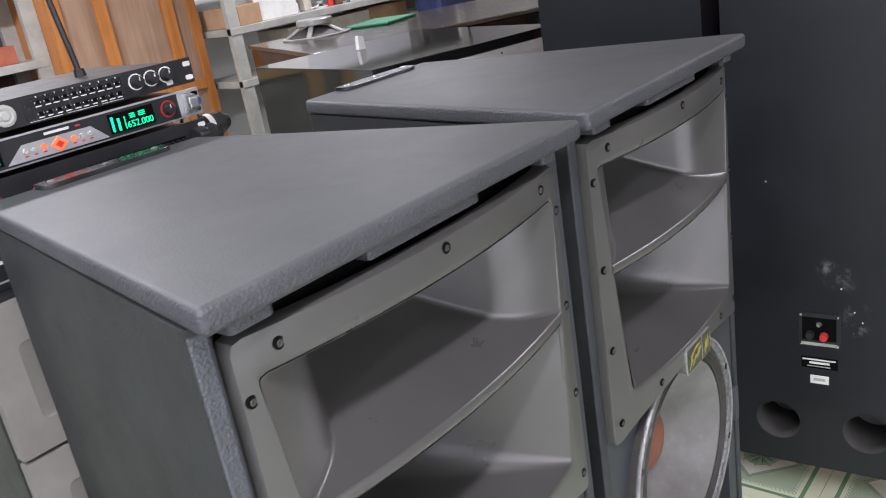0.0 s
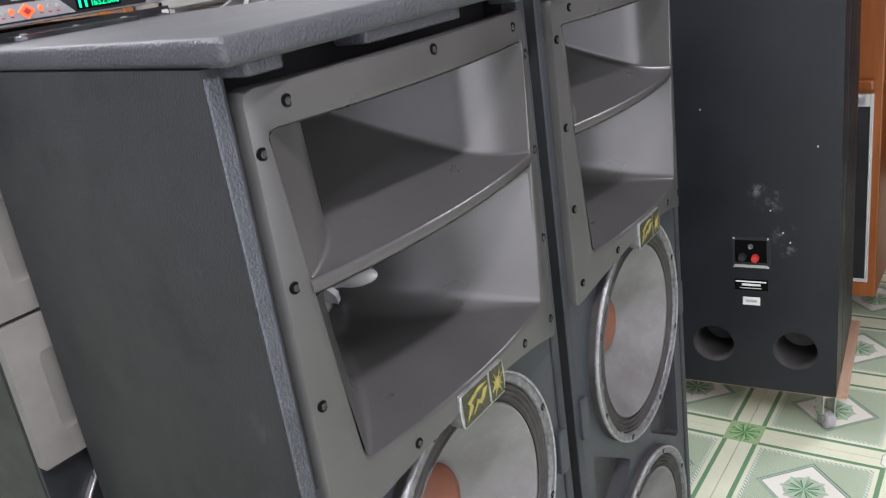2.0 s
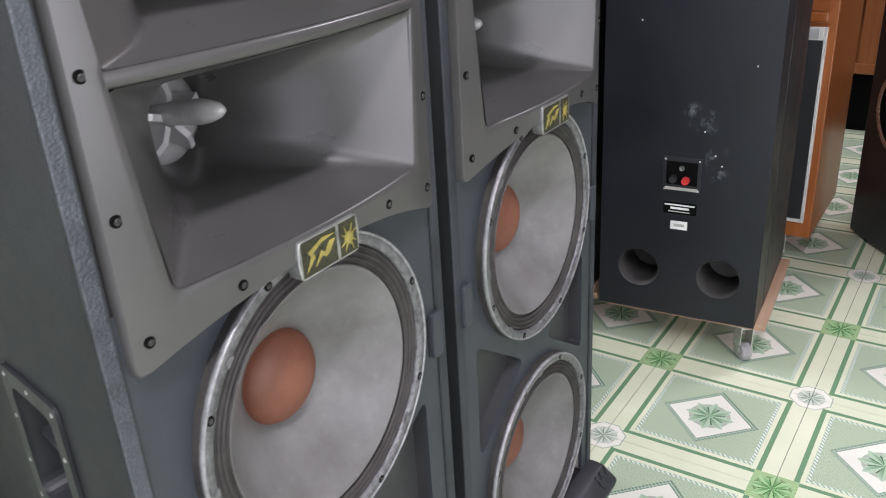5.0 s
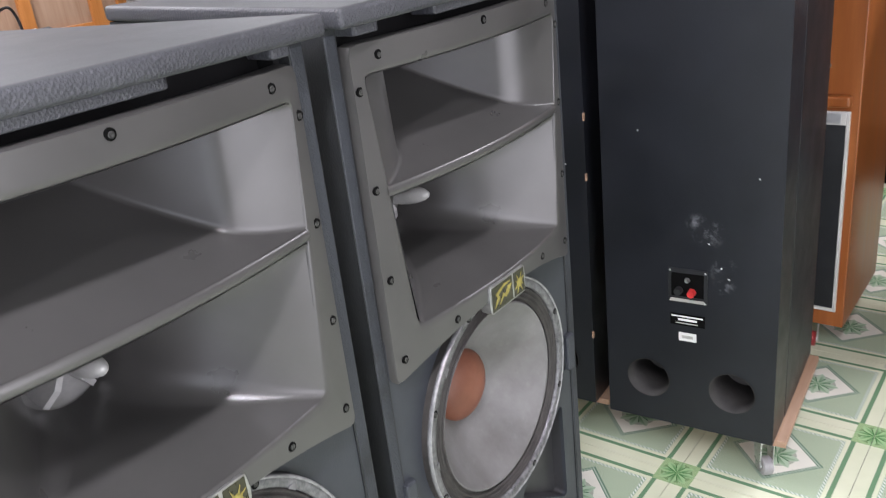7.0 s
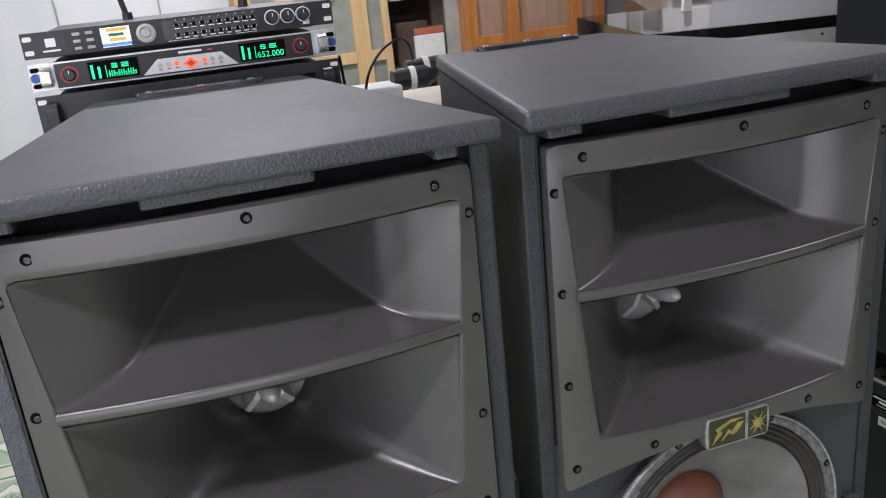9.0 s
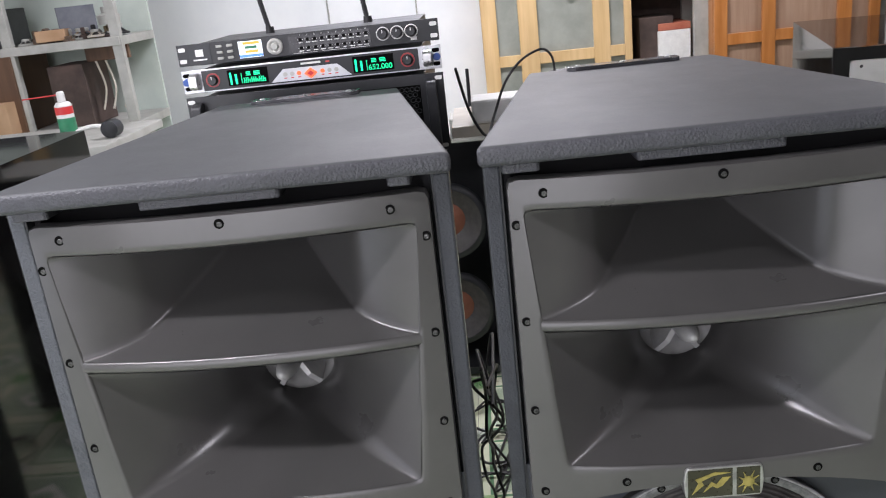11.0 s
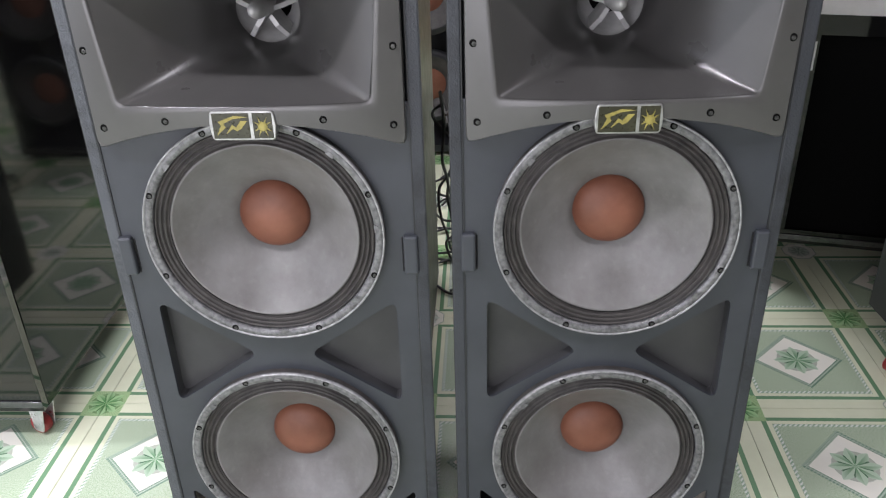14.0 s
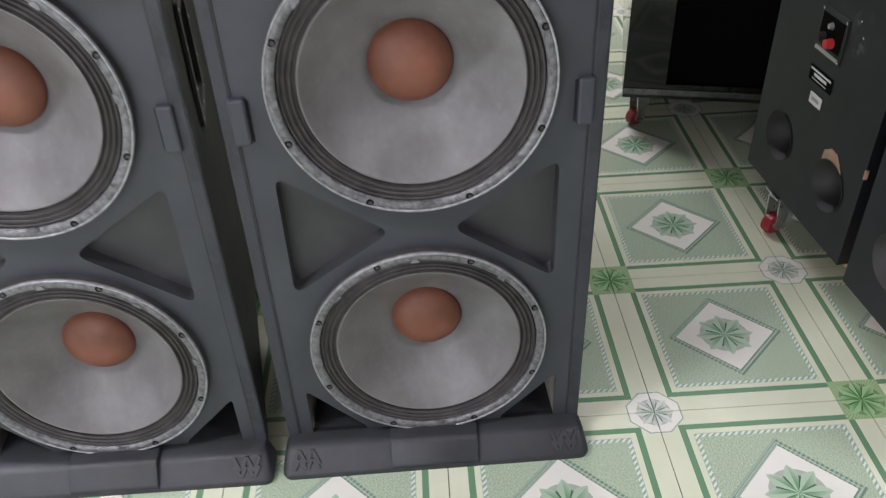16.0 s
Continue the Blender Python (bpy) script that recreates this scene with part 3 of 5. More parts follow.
        part("recess", bm, recess_shade_paint, s, "recessed triangle, its shade put into a darker paint")
    for lp in low:
        bm = bmesh.new()
        o = [bm.verts.new((-0.0280, a, b)) for a, b in lp]
        i2 = [bm.verts.new((-0.175, a * 0.98, b)) for a, b in lp]
        for k in range(len(o)):
            bm.faces.new((o[k], o[(k + 1) % len(o)], i2[(k + 1) % len(o)], i2[k]))
        bm.faces.new(i2)
        part("port", bm, worn_port, s, "bare unpainted port opening")
    # black sheet that gives the gap under the lid its shade
    part("gap_shade_sheet", cube((-0.075, -HW + 0.023, 1.318), (-0.060, HW - 0.023, 1.372)), black_gap, s)
    for sgn in (-1, 1):
        # black strips close the slot beside the horn plate, standing in for shade
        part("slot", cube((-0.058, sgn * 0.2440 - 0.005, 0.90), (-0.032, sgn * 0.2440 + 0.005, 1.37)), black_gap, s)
        bm = cube((-0.032, sgn * 0.243 - 0.012, 0.660), (-0.009, sgn * 0.243 + 0.012, 0.732), 0.004)
        part("grille_catch", bm, baffle_paint, s, "raised grille catch")
        # flat black strip stands in for the dark slot beside the catch
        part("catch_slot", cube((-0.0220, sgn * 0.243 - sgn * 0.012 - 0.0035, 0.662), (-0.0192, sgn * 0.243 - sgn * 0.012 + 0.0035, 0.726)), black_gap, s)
    # catches and finger slots under the lid
    for y0, y1 in ((-0.250, -0.205), (-0.095, 0.075), (0.200, 0.228)):
        part("lid_cleat", prism(rounded([(0.012, y0), (0.012, y1), (-0.03, y1), (-0.03, y0)], 0.006), 1.3625, 1.3745, "z", 0.002), lid_edge, s)
    for z in zc:
        woofer(s, z)
    # horn: plate, two cells, rib and phasing plug
    n = 18
    um = quad_loop(1.313, 0.2275, 1.173, 0.2172, n, 0.009)
    lm = quad_loop(1.157, 0.2160, 0.968, 0.1930, n, 0.009, 6)
    ut = quad_loop(1.308, 0.028, 1.286, 0.028, n, 0.005)
    lt = [Vector((0.056 * math.cos(a), 1.057 + 0.056 * math.sin(a))) for a in (math.radians(-45 + 90 * i / n) for i in range(4 * n))]
    crisp(part("horn_upper_cell", horn_cell(um, ut, 0.215, 0, n, 18, False), horn_plastic, s, "dark grey moulded horn cell"))
    part("horn_lower_cell", horn_cell(lm, lt, 0.222, 0, n, 24, False, 1.8), horn_plastic, s, "dark grey moulded horn cell")
    # plate: rings from the joint mouth to the outline
    m = 40
    mouth = []
    mc = [Vector((0.193, 0.968)), Vector((0.2275, 1.313)), Vector((-0.2275, 1.313)), Vector((-0.193, 0.968))]
    oc = [Vector((0.2450, 0.893)), Vector((0.2450, 1.3515)), Vector((-0.2450, 1.3515)), Vector((-0.2450, 0.893))]
    inner, outerl = [], []
    for i in range(4):
        for k in range(m):
            t = k / m
            inner.append(mc[i].lerp(mc[(i + 1) % 4], t))
            p = oc[i].lerp(oc[(i + 1) % 4], t)
            if i == 3:
                p = Vector((p.x, p.y + 0.046 * (1 - (p.x / 0.2425) ** 2)))
            outerl.append(p)
    for lst, r in ((inner, 0.004), (outerl, 0.0015)):
        for i in range(4):
            a = lst[i * m]
            lst[i * m] = a + ((lst[i * m - 1] + lst[(i * m + 1) % len(lst)]) / 2 - a) * 0.5
    bm = bmesh.new()
    rows = []
    for f, dx in ((-0.01, -0.006), (0.0, -0.0026), (0.04, -0.0004), (0.09, 0.0008), (0.25, 0.0008), (0.55, 0.0008), (0.97, 0.0), (1.0, -0.0025), (1.0, -0.020)):
        rows.append([bm.verts.new((bow(a.x) * (1 - f) + bow(b.x) * f + dx, a.x + (b.x - a.x) * f, a.y + (b.y - a.y) * f)) for a, b in zip(inner, outerl)])
    for p, q in zip(rows, rows[1:]):
        for i in range(len(p)):
            bm.faces.new((p[i], p[(i + 1) % len(p)], q[(i + 1) % len(p)], q[i]))
    bmesh.ops.recalc_face_normals(bm, faces=bm.faces)
    plate = soften(part("horn_plate", bm, horn_plastic, s, "bowed dark grey plastic horn flange"), 40)
    for y, z in ((-0.203, 1.334), (0.0, 1.341), (0.199, 1.334), (-0.237, 1.296), (-0.234, 1.172), (-0.232, 1.049), (-0.227, 0.929),
                 (0.237, 1.296), (0.234, 1.172), (0.232, 1.049), (0.227, 0.929), (-0.122, 0.944), (0.122, 0.944)):
        screw(plate, bow(y) + 0.0012, y, z)
    rib = bmesh.new()
    k = 24
    rows = []
    for i in range(k + 1):
        y = -0.2168 + 0.4336 * i / k
        x = bow(y)
        rows.append([rib.verts.new(p) for p in ((x - 0.010, y, 1.1734), (x - 0.001, y, 1.1728), (x + 0.002, y, 1.169), (x + 0.002, y, 1.161), (x - 0.001, y, 1.1572), (x - 0.010, y, 1.1566))])
    for p, q in zip(rows, rows[1:]):
        for i in range(5):
            f = rib.faces.new((p[i], q[i], q[i + 1], p[i + 1]))
            f.smooth = True
    bmesh.ops.recalc_face_normals(rib, faces=rib.faces)
    part("horn_rib", rib, horn_plastic, s)
    for f in (0,):
        back = part("throat", lathe([(-0.219, 0.060), (-0.275, 0.046), (-0.275, 0.0)], 32, "x", (0, 0, 1.057)), cast_metal, s, "dull cast metal driver throat", True)
        part("throat_hole", lathe([(-0.274, 0.03), (-0.274, 0.0)], 24, "x", (0, 0, 1.057)), deep_black, back)
    plug = bmesh.new()
    prof = [(-0.262, 0.010), (-0.215, 0.0135), (-0.150, 0.0150), (-0.135, 0.0135), (-0.120, 0.0095), (-0.112, 0.005), (-0.109, 0.0)]
    lathe(prof, 24, "x", (0, 0, 0), plug)
    bmesh.ops.rotate(plug, verts=plug.verts, cent=(-0.23, 0, 0), matrix=Matrix.Rotation(math.radians(-8), 3, "Y"))
    bmesh.ops.translate(plug, verts=plug.verts, vec=(0, 0, 1.061))
    pl = part("phase_plug", plug, cast_metal, s, "pale cast bullet-shaped phasing plug", True)
    for i in range(5):
        a = math.radians(18 + 72 * i)
        fin = prism([(-0.262, 0.008), (-0.205, 0.010), (-0.200, 0.030), (-0.212, 0.0535), (-0.262, 0.047)], -0.004, 0.004, "y")
        bmesh.ops.rotate(fin, verts=fin.verts, cent=(0, 0, 0), matrix=Matrix.Rotation(a - math.pi / 2, 3, "X"))
        bmesh.ops.translate(fin, verts=fin.verts, vec=(0, 0, 1.058))
        part("fin", fin, cast_metal, pl)
    # badge: silver frame, dark field, gilt marks without letters
    bx = 0.0235
    badge = part("badge", prism(rounded([(-0.0485, 0.916), (0.0485, 0.916), (0.0515, 0.939), (0.0485, 0.962), (-0.0485, 0.962), (-0.0515, 0.939)], 0.006), 0.004, bx, "x", 0.0015), aged_silver, s, "silver-framed badge with gilt marks")
    part("field", cube((bx - 0.001, -0.046, 0.919), (bx + 0.0006, 0.011, 0.959), 0.0004), badge_field, badge)
    part("field", cube((bx - 0.001, 0.016, 0.919), (bx + 0.0006, 0.046, 0.959), 0.0004), badge_field, badge)
    marks = [[(-0.041, 0.924), (-0.033, 0.940), (-0.037, 0.946), (-0.012, 0.955), (0.008, 0.953), (-0.014, 0.950), (-0.029, 0.943), (-0.026, 0.937)],
             [(-0.027, 0.926), (-0.016, 0.941), (-0.010, 0.937), (-0.002, 0.947), (0.008, 0.947), (-0.002, 0.935), (-0.009, 0.931), (-0.015, 0.935)]]
    for poly in marks:
        part("gilt_mark", prism(poly, bx + 0.0006, bx + 0.0014, "x"), gilt, badge)
    part("gilt_mark", prism(circle(0.031, 0.938, 0.0075, 12), bx + 0.0006, bx + 0.0014, "x"), gilt, badge)
    for a in (-60, -25, 25, 60, 120, 155, 205, 240):
        c, d = math.cos(math.radians(a)), math.sin(math.radians(a))
        part("gilt_mark", prism([(0.031 + 0.006 * c - 0.0015 * d, 0.938 + 0.006 * d + 0.0015 * c), (0.031 + 0.006 * c + 0.0015 * d, 0.938 + 0.006 * d - 0.0015 * c),
                                 (0.031 + 0.0145 * c, 0.938 + 0.018 * d)][::-1], bx + 0.0006, bx + 0.0014, "x"), gilt, badge)
    # hinge strip at the back of the lid
    strip = part("rear_strip", prism(rounded([(-0.594, -0.100), (-0.566, -0.100), (-0.560, -0.088), (-0.560, 0.088), (-0.566, 0.100), (-0.594, 0.100)], 0.006), 1.3975, 1.4045, "z", 0.001), bright_dark, s, "dark polished metal strip on the lid")
    for y in (-0.08, 0.0, 0.08):
        part("rivet", lathe([(1.4065, 0), (1.406, 0.004), (1.404, 0.006)], 12, "z", (-0.579, y, 0)), bright_metal, strip)
    # foot rail in front, with a raised middle and moulded marks at its ends
    rail, loops = bmesh.new(), []
    for z, xf, hy in ((0.0, 0.047, 0.282), (0.010, 0.049, 0.284), (0.015, 0.0465, 0.283), (0.044, 0.0215, 0.274), (0.050, 0.012, 0.268)):
        loops.append([rail.verts.new((px, py, z)) for px, py in rounded([(-0.030, -hy), (xf, -hy), (xf, hy), (-0.030, hy)], 0.018, 6)])
    for lo, hi in zip(loops, loops[1:]):
        for i in range(len(lo)):
            rail.faces.new((lo[i], lo[(i + 1) % len(lo)], hi[(i + 1) % len(lo)], hi[i]))
    rail.faces.new(loops[-1])
    rail.faces.new(loops[0][::-1])
    bmesh.ops.recalc_face_normals(rail, faces=rail.faces)
    foot = soften(part("foot_rail", rail, rail_plastic, s, "black plastic foot rail with moulded end marks"), 40)
    block = prism(rounded([(0.010, 0.014), (0.050, 0.012), (0.052, 0.020), (0.026, 0.060), (-0.012, 0.062)], 0.008, 3), -0.082, 0.078, "y", 0.003)
    soften(part("raised_block", block, rail_plastic, foot), 40)
    for sgn in (-1, 1):
        part("screw_hole", lathe([(0.0, 0), (0.0, 0.005)], 12, "z", (0.0, 0.0, 0.0)), deep_black, foot).matrix_local = pose(0.0345, sgn * 0.165, 0.0285, 0, 49, 0)
        for i in range(4):
            for j, (dx, ln) in enumerate(((-0.012, 0.030), (0.002, 0.022))):
                bm = cube((-ln / 2, -0.0035, 0), (ln / 2, 0.0035, 0.004), 0.001)
                bmesh.ops.rotate(bm, verts=bm.verts, cent=(0, 0, 0), matrix=Matrix.Rotation(math.radians(sgn * (25 - 50 * (i % 2))), 3, "Z"))
                ob = part("moulded_mark", bm, rail_plastic, foot)
                ob.matrix_local = pose(0.034 + dx * 0.6, sgn * 0.238 + (i - 1.5) * 0.012, 0.0285 - dx * 0.7, 0, 49, 0)
    return s


lip_metal = worn("rubbed_lip_metal", (0.20, 0.20, 0.205), (0.36, 0.36, 0.365), 0.5, 90, metal=0.5).m
aged_silver = worn("aged_silver", (0.30, 0.30, 0.30), (0.48, 0.48, 0.47), 0.35, 60, metal=0.8).m
edge_paint = splatter("rubbed_edge_paint", (0.048, 0.053, 0.062), (0.080, 0.087, 0.098), 1.05).m
strip_paint = splatter("strip_paint", (0.022, 0.025, 0.031), (0.035, 0.039, 0.047), 0.6).m
# Grey darker than the baffle, to carry the shade of its recesses.
recess_shade_paint = worn("recess_shade_paint", (0.026, 0.026, 0.028), (0.040, 0.040, 0.042), 0.5, 5).m
gilt = worn("dull_gilt", (0.20, 0.17, 0.04), (0.34, 0.29, 0.075), 0.45, 60).m
badge_field = worn("badge_field", (0.020, 0.020, 0.010), (0.035, 0.034, 0.018), 0.3, 60).m
worn_port = worn("port_interior", (0.05, 0.045, 0.04), (0.42, 0.38, 0.34), 0.8, 9).m
bright_dark = worn("dark_chrome", (0.10, 0.10, 0.11), (0.20, 0.20, 0.21), 0.22, 30, metal=0.9).m
rail_plastic = worn("rail_plastic", (0.020, 0.021, 0.024), (0.034, 0.036, 0.041), 0.5, 9, 400, 0.15).m

speaker_a = tall_cabinet()
speaker_a.scale = (0.975, 0.972, 0.985)
speaker_b = copy_thing(speaker_a, pose(-0.503, 1.176, 0, 0, 0, 0.9))
speaker_a.location, speaker_a.rotation_euler = (-0.4906, 0.6096, 0), (0, 0, math.radians(0.3))
worn_edge = next(c for c in speaker_a.children if c.name.startswith("edge_strip"))
worn_edge.material_slots[0].link = "OBJECT"
worn_edge.material_slots[0].material = edge_paint
speaker_b["label"] = "tall dark grey loudspeaker cabinet with horn, fellow of the scuffed one"

# ---- black cabinets seen from behind, on castor boards ----


def castor(parent, x, y, top, wheel=red_wheel, turn=0.0):
    """A swivel castor from the floor up to top."""
    r = 0.025
    c = part("castor", cube((x - 0.03, y - 0.03, top - 0.006), (x + 0.03, y + 0.03, top), 0.001), bright_metal, parent, "zinc swivel castor with a red wheel")
    a = math.radians(turn)
    off = Vector((math.sin(a), -math.cos(a))) * 0.016
    wh = lathe([(-0.013, 0.008), (-0.013, r - 0.003), (-0.010, r), (0.010, r), (0.013, r - 0.003), (0.013, 0.008)], 24, "x")
    bmesh.ops.rotate(wh, verts=wh.verts, cent=(0, 0, 0), matrix=Matrix.Rotation(a, 3, "Z"))
    bmesh.ops.translate(wh, verts=wh.verts, vec=(x + off.x, y + off.y, r))
    soften(part("wheel", wh, wheel, c))
    fork = bmesh.new()
    for k in (-1, 1):
        prism(rounded([(-0.020, r - 0.012), (0.006, r - 0.012), (0.026, top - 0.006), (-0.026, top - 0.006)], 0.006), k * 0.017 - 0.0015, k * 0.017 + 0.0015, "x", 0, fork)
    cube((-0.018, -0.026, top - 0.012), (0.018, 0.026, top - 0.005), 0.001, 1, fork)
    bmesh.ops.rotate(fork, verts=fork.verts, cent=(0, 0, 0), matrix=Matrix.Rotation(a, 3, "Z"))
    bmesh.ops.translate(fork, verts=fork.verts, vec=(x, y, 0))
    part("fork", fork, bright_metal, c)
    hub = lathe([(-0.0185, 0), (-0.0185, 0.008), (0.0185, 0.008), (0.0185, 0)], 12, "x")
    bmesh.ops.rotate(hub, verts=hub.verts, cent=(0, 0, 0), matrix=Matrix.Rotation(a, 3, "Z"))
    bmesh.ops.translate(hub, verts=hub.verts, vec=(x + off.x, y + off.y, r))
    part("axle", hub, bright_metal, c)
    return c


def rear_cabinet(castors):
    """Local: rear face in the plane y = 0, centred on x, body behind it."""
    s = thing("rear_facing_loudspeaker", (0, 0, 0), 0, "tall black loudspeaker turned round, terminal plate and two ports showing", "loudspeaker", "black loudspeakers turned round")
    w, d, z0, z1 = 0.215, 0.50, 0.130, 1.62
    hb = prism(rounded([(-w, 0.139), (w, 0.139), (w, d), (-w, d)], 0.003, 2), z0, z1, "z")
    part("body", hb, back_black, s)
    ports = [circle(-0.103, 0.260, 0.055, 40), circle(0.112, 0.260, 0.055, 40)]
    face = pierced([[(-w + 0.001, z0 + 0.001), (w - 0.001, z0 + 0.001), (w - 0.001, z1), (-w + 0.001, z1)]] + ports, 0.0, 0.1385)
    for v in face.verts:
        v.co = Vector((v.co.y, v.co.x, v.co.z))
    bmesh.ops.recalc_face_normals(face, faces=face.faces)
    part("rear_panel", face, scuffed_black, s, "scuffed matt black rear panel")
    for px in (-0.103, 0.112):
        p = part("port", lathe([(-0.002, 0.0575), (-0.002, 0.055), (0.1350, 0.0535)], 40, "y", (px, 0, 0.260)), port_tube, s, "round bass port with a grey tube", True)
        part("port_floor", lathe([(0.1352, 0.0545), (0.1352, 0.0)], 32, "y", (px, 0, 0.260)), port_grey, p)
    t = part("terminal_plate", cube((-0.048, -0.003, 0.495), (0.048, 0.001, 0.588), 0.001), satin_black, s, "black terminal cup with red and black posts")
    part("cup", cube((-0.040, -0.0045, 0.514), (0.040, -0.0028, 0.577), 0.0008), deep_black, t)
    part("red_post", lathe([(-0.020, 0), (-0.020, 0.009), (-0.004, 0.010)], 16, "y", (0.012, 0, 0.529)), red_plastic, t)
    part("black_post", lathe([(-0.020, 0), (-0.020, 0.009), (-0.004, 0.010)], 16, "y", (-0.020, 0, 0.531)), cable_rubber, t)
    part("jack", lathe([(-0.012, 0.0), (-0.012, 0.005), (-0.004, 0.007)], 16, "y", (0.0, 0, 0.560)), bright_metal, t)
    part("lower_bar", cube((-0.042, -0.0045, 0.499), (0.042, -0.0028, 0.507)), grey_steel, t)
    for z in (0.582, 0.501):
        for x in (-0.043, 0.043):
            part("screw", lathe([(-0.0045, 0), (-0.004, 0.003)], 8, "y", (x, 0, z)), bright_metal, t)
    lb = part("model_plate", cube((-0.043, -0.002, 0.432), (0.043, 0.001, 0.463)), deep_black, s, "black model plate with worn white print")
    part("print_bar", cube((-0.040, -0.0026, 0.455), (0.038, -0.0018, 0.459)), label_white, lb)
    part("print_bar", cube((-0.024, -0.0026, 0.445), (0.024, -0.0018, 0.451)), label_white, lb)
    part("print_bar", cube((-0.030, -0.0026, 0.437), (0.026, -0.0018, 0.4395)), grey_steel, lb)
    sk = part("sticker", cube((-0.022, -0.0018, 0.388), (0.022, 0.001, 0.411)), label_white, s, "small white sticker")
    part("print_bar", cube((-0.014, -0.0024, 0.396), (0.014, -0.0016, 0.404)), grey_steel, sk)
    b = part("castor_board", cube((-0.20, 0.03, 0.110), (0.24, 0.49, 0.129), 0.002), board_wood, s, "raw wooden castor board")
    for x, y, a, wheel in castors:
        castor(b, x, y, 0.110, wheel, a)
    for x, z in ((0.098, 0.574), (0.080, 0.600), (0.050, 0.660), (-0.12, 0.93), (0.16, 0.83)):
        part("scratch", lathe([(-0.0012, 0), (-0.0006, 0.0022)], 8, "y", (x, 0, z)), label_white, s)
    return s




def scuffed():
    """Rear paint with a chalky smear beside the terminals."""
    m = worn("scuffed_rear_paint", (0.0065, 0.0075, 0.0105), (0.0115, 0.013, 0.018), 0.40, 4, 500, 0.12, **{"Specular IOR Level": 0.46})
    sp = m.t.nodes.new("ShaderNodeSeparateXYZ")
    m.link(m.coord(), sp.inputs[0])
    near = None
    for cx, cz, r in ((0.02, 0.71, 0.03), (0.046, 0.69, 0.045), (0.080, 0.60, 0.04), (0.088, 0.555, 0.03)):
        dx, dz = m.math("SUBTRACT", sp.outputs[0], cx), m.math("SUBTRACT", sp.outputs[2], cz)
        q = m.math("SQRT", m.math("ADD", m.math("MULTIPLY", dx, dx), m.math("MULTIPLY", dz, dz)))
        q = m.math("MAXIMUM", m.math("SUBTRACT", 1.0, m.math("DIVIDE", q, r)), 0.0)
        near = q if near is None else m.math("MAXIMUM", near, q)
    smear = m.math("MULTIPLY", near, m.ramp(m.noise(28.0, 8.0, 0.75), (0, 0, 0), (1, 1, 1), 0.5, 0.68))
    old = m.b.inputs["Base Color"].links[0].from_socket
    m.colour(m.mix(smear, old, (0.22, 0.23, 0.25)))
    return m.m


scuffed_black = scuffed()
port_tube = worn("port_tube", (0.010, 0.0095, 0.009), (0.035, 0.032, 0.030), 0.6, 9).m
port_grey = worn("port_grey", (0.03, 0.028, 0.026), (0.13, 0.12, 0.115), 0.7, 8).m
grey_wheel = worn("grey_wheel", (0.30, 0.29, 0.29), (0.42, 0.41, 0.41), 0.4, 20).m
rear_r = rear_cabinet(((-0.13, 0.30, 20, grey_wheel), (0.180, 0.070, 35, grey_wheel), (-0.13, 0.44, 0, grey_wheel), (0.19, 0.44, -30, grey_wheel)))
rear_q = rear_cabinet(((-0.095, 0.040, 20, red_wheel), (0.15, 0.34, 35, red_wheel), (-0.15, 0.44, 0, red_wheel), (0.15, 0.44, -30, red_wheel)))
rear_q.matrix_world = pose(-1.018, 2.003, 0, 0, 0, 5)
rear_r.matrix_world = pose(-0.543, 2.031, 0, 0, 0, 5)
chip = [(0.112 + rr * math.cos(math.radians(a)), 0.260 + rr * math.sin(math.radians(a))) for a, rr in
        [(55, 0.058), (70, 0.066), (85, 0.078), (100, 0.081), (118, 0.076), (128, 0.064), (132, 0.0578), (112, 0.0578), (92, 0.0578), (72, 0.0578)]]
part("paint_chip", prism(chip, -0.0018, 0.0005, "y"), board_wood, rear_q, "bare wood where paint has chipped")
rear_q["label"] = "tall black loudspeaker turned round, chipped paint along one edge"
for z, dx in ((0.955, 0), (0.80, 0), (0.35, 0)):
    part("paint_chip", cube((0.211, -0.0012, z - 0.012), (0.2158, 0.006, z + 0.008), 0.001), board_wood, rear_q, "bare wood where paint is chipped")

# ---- piano-black cabinets with a pale horn, facing the same way ----


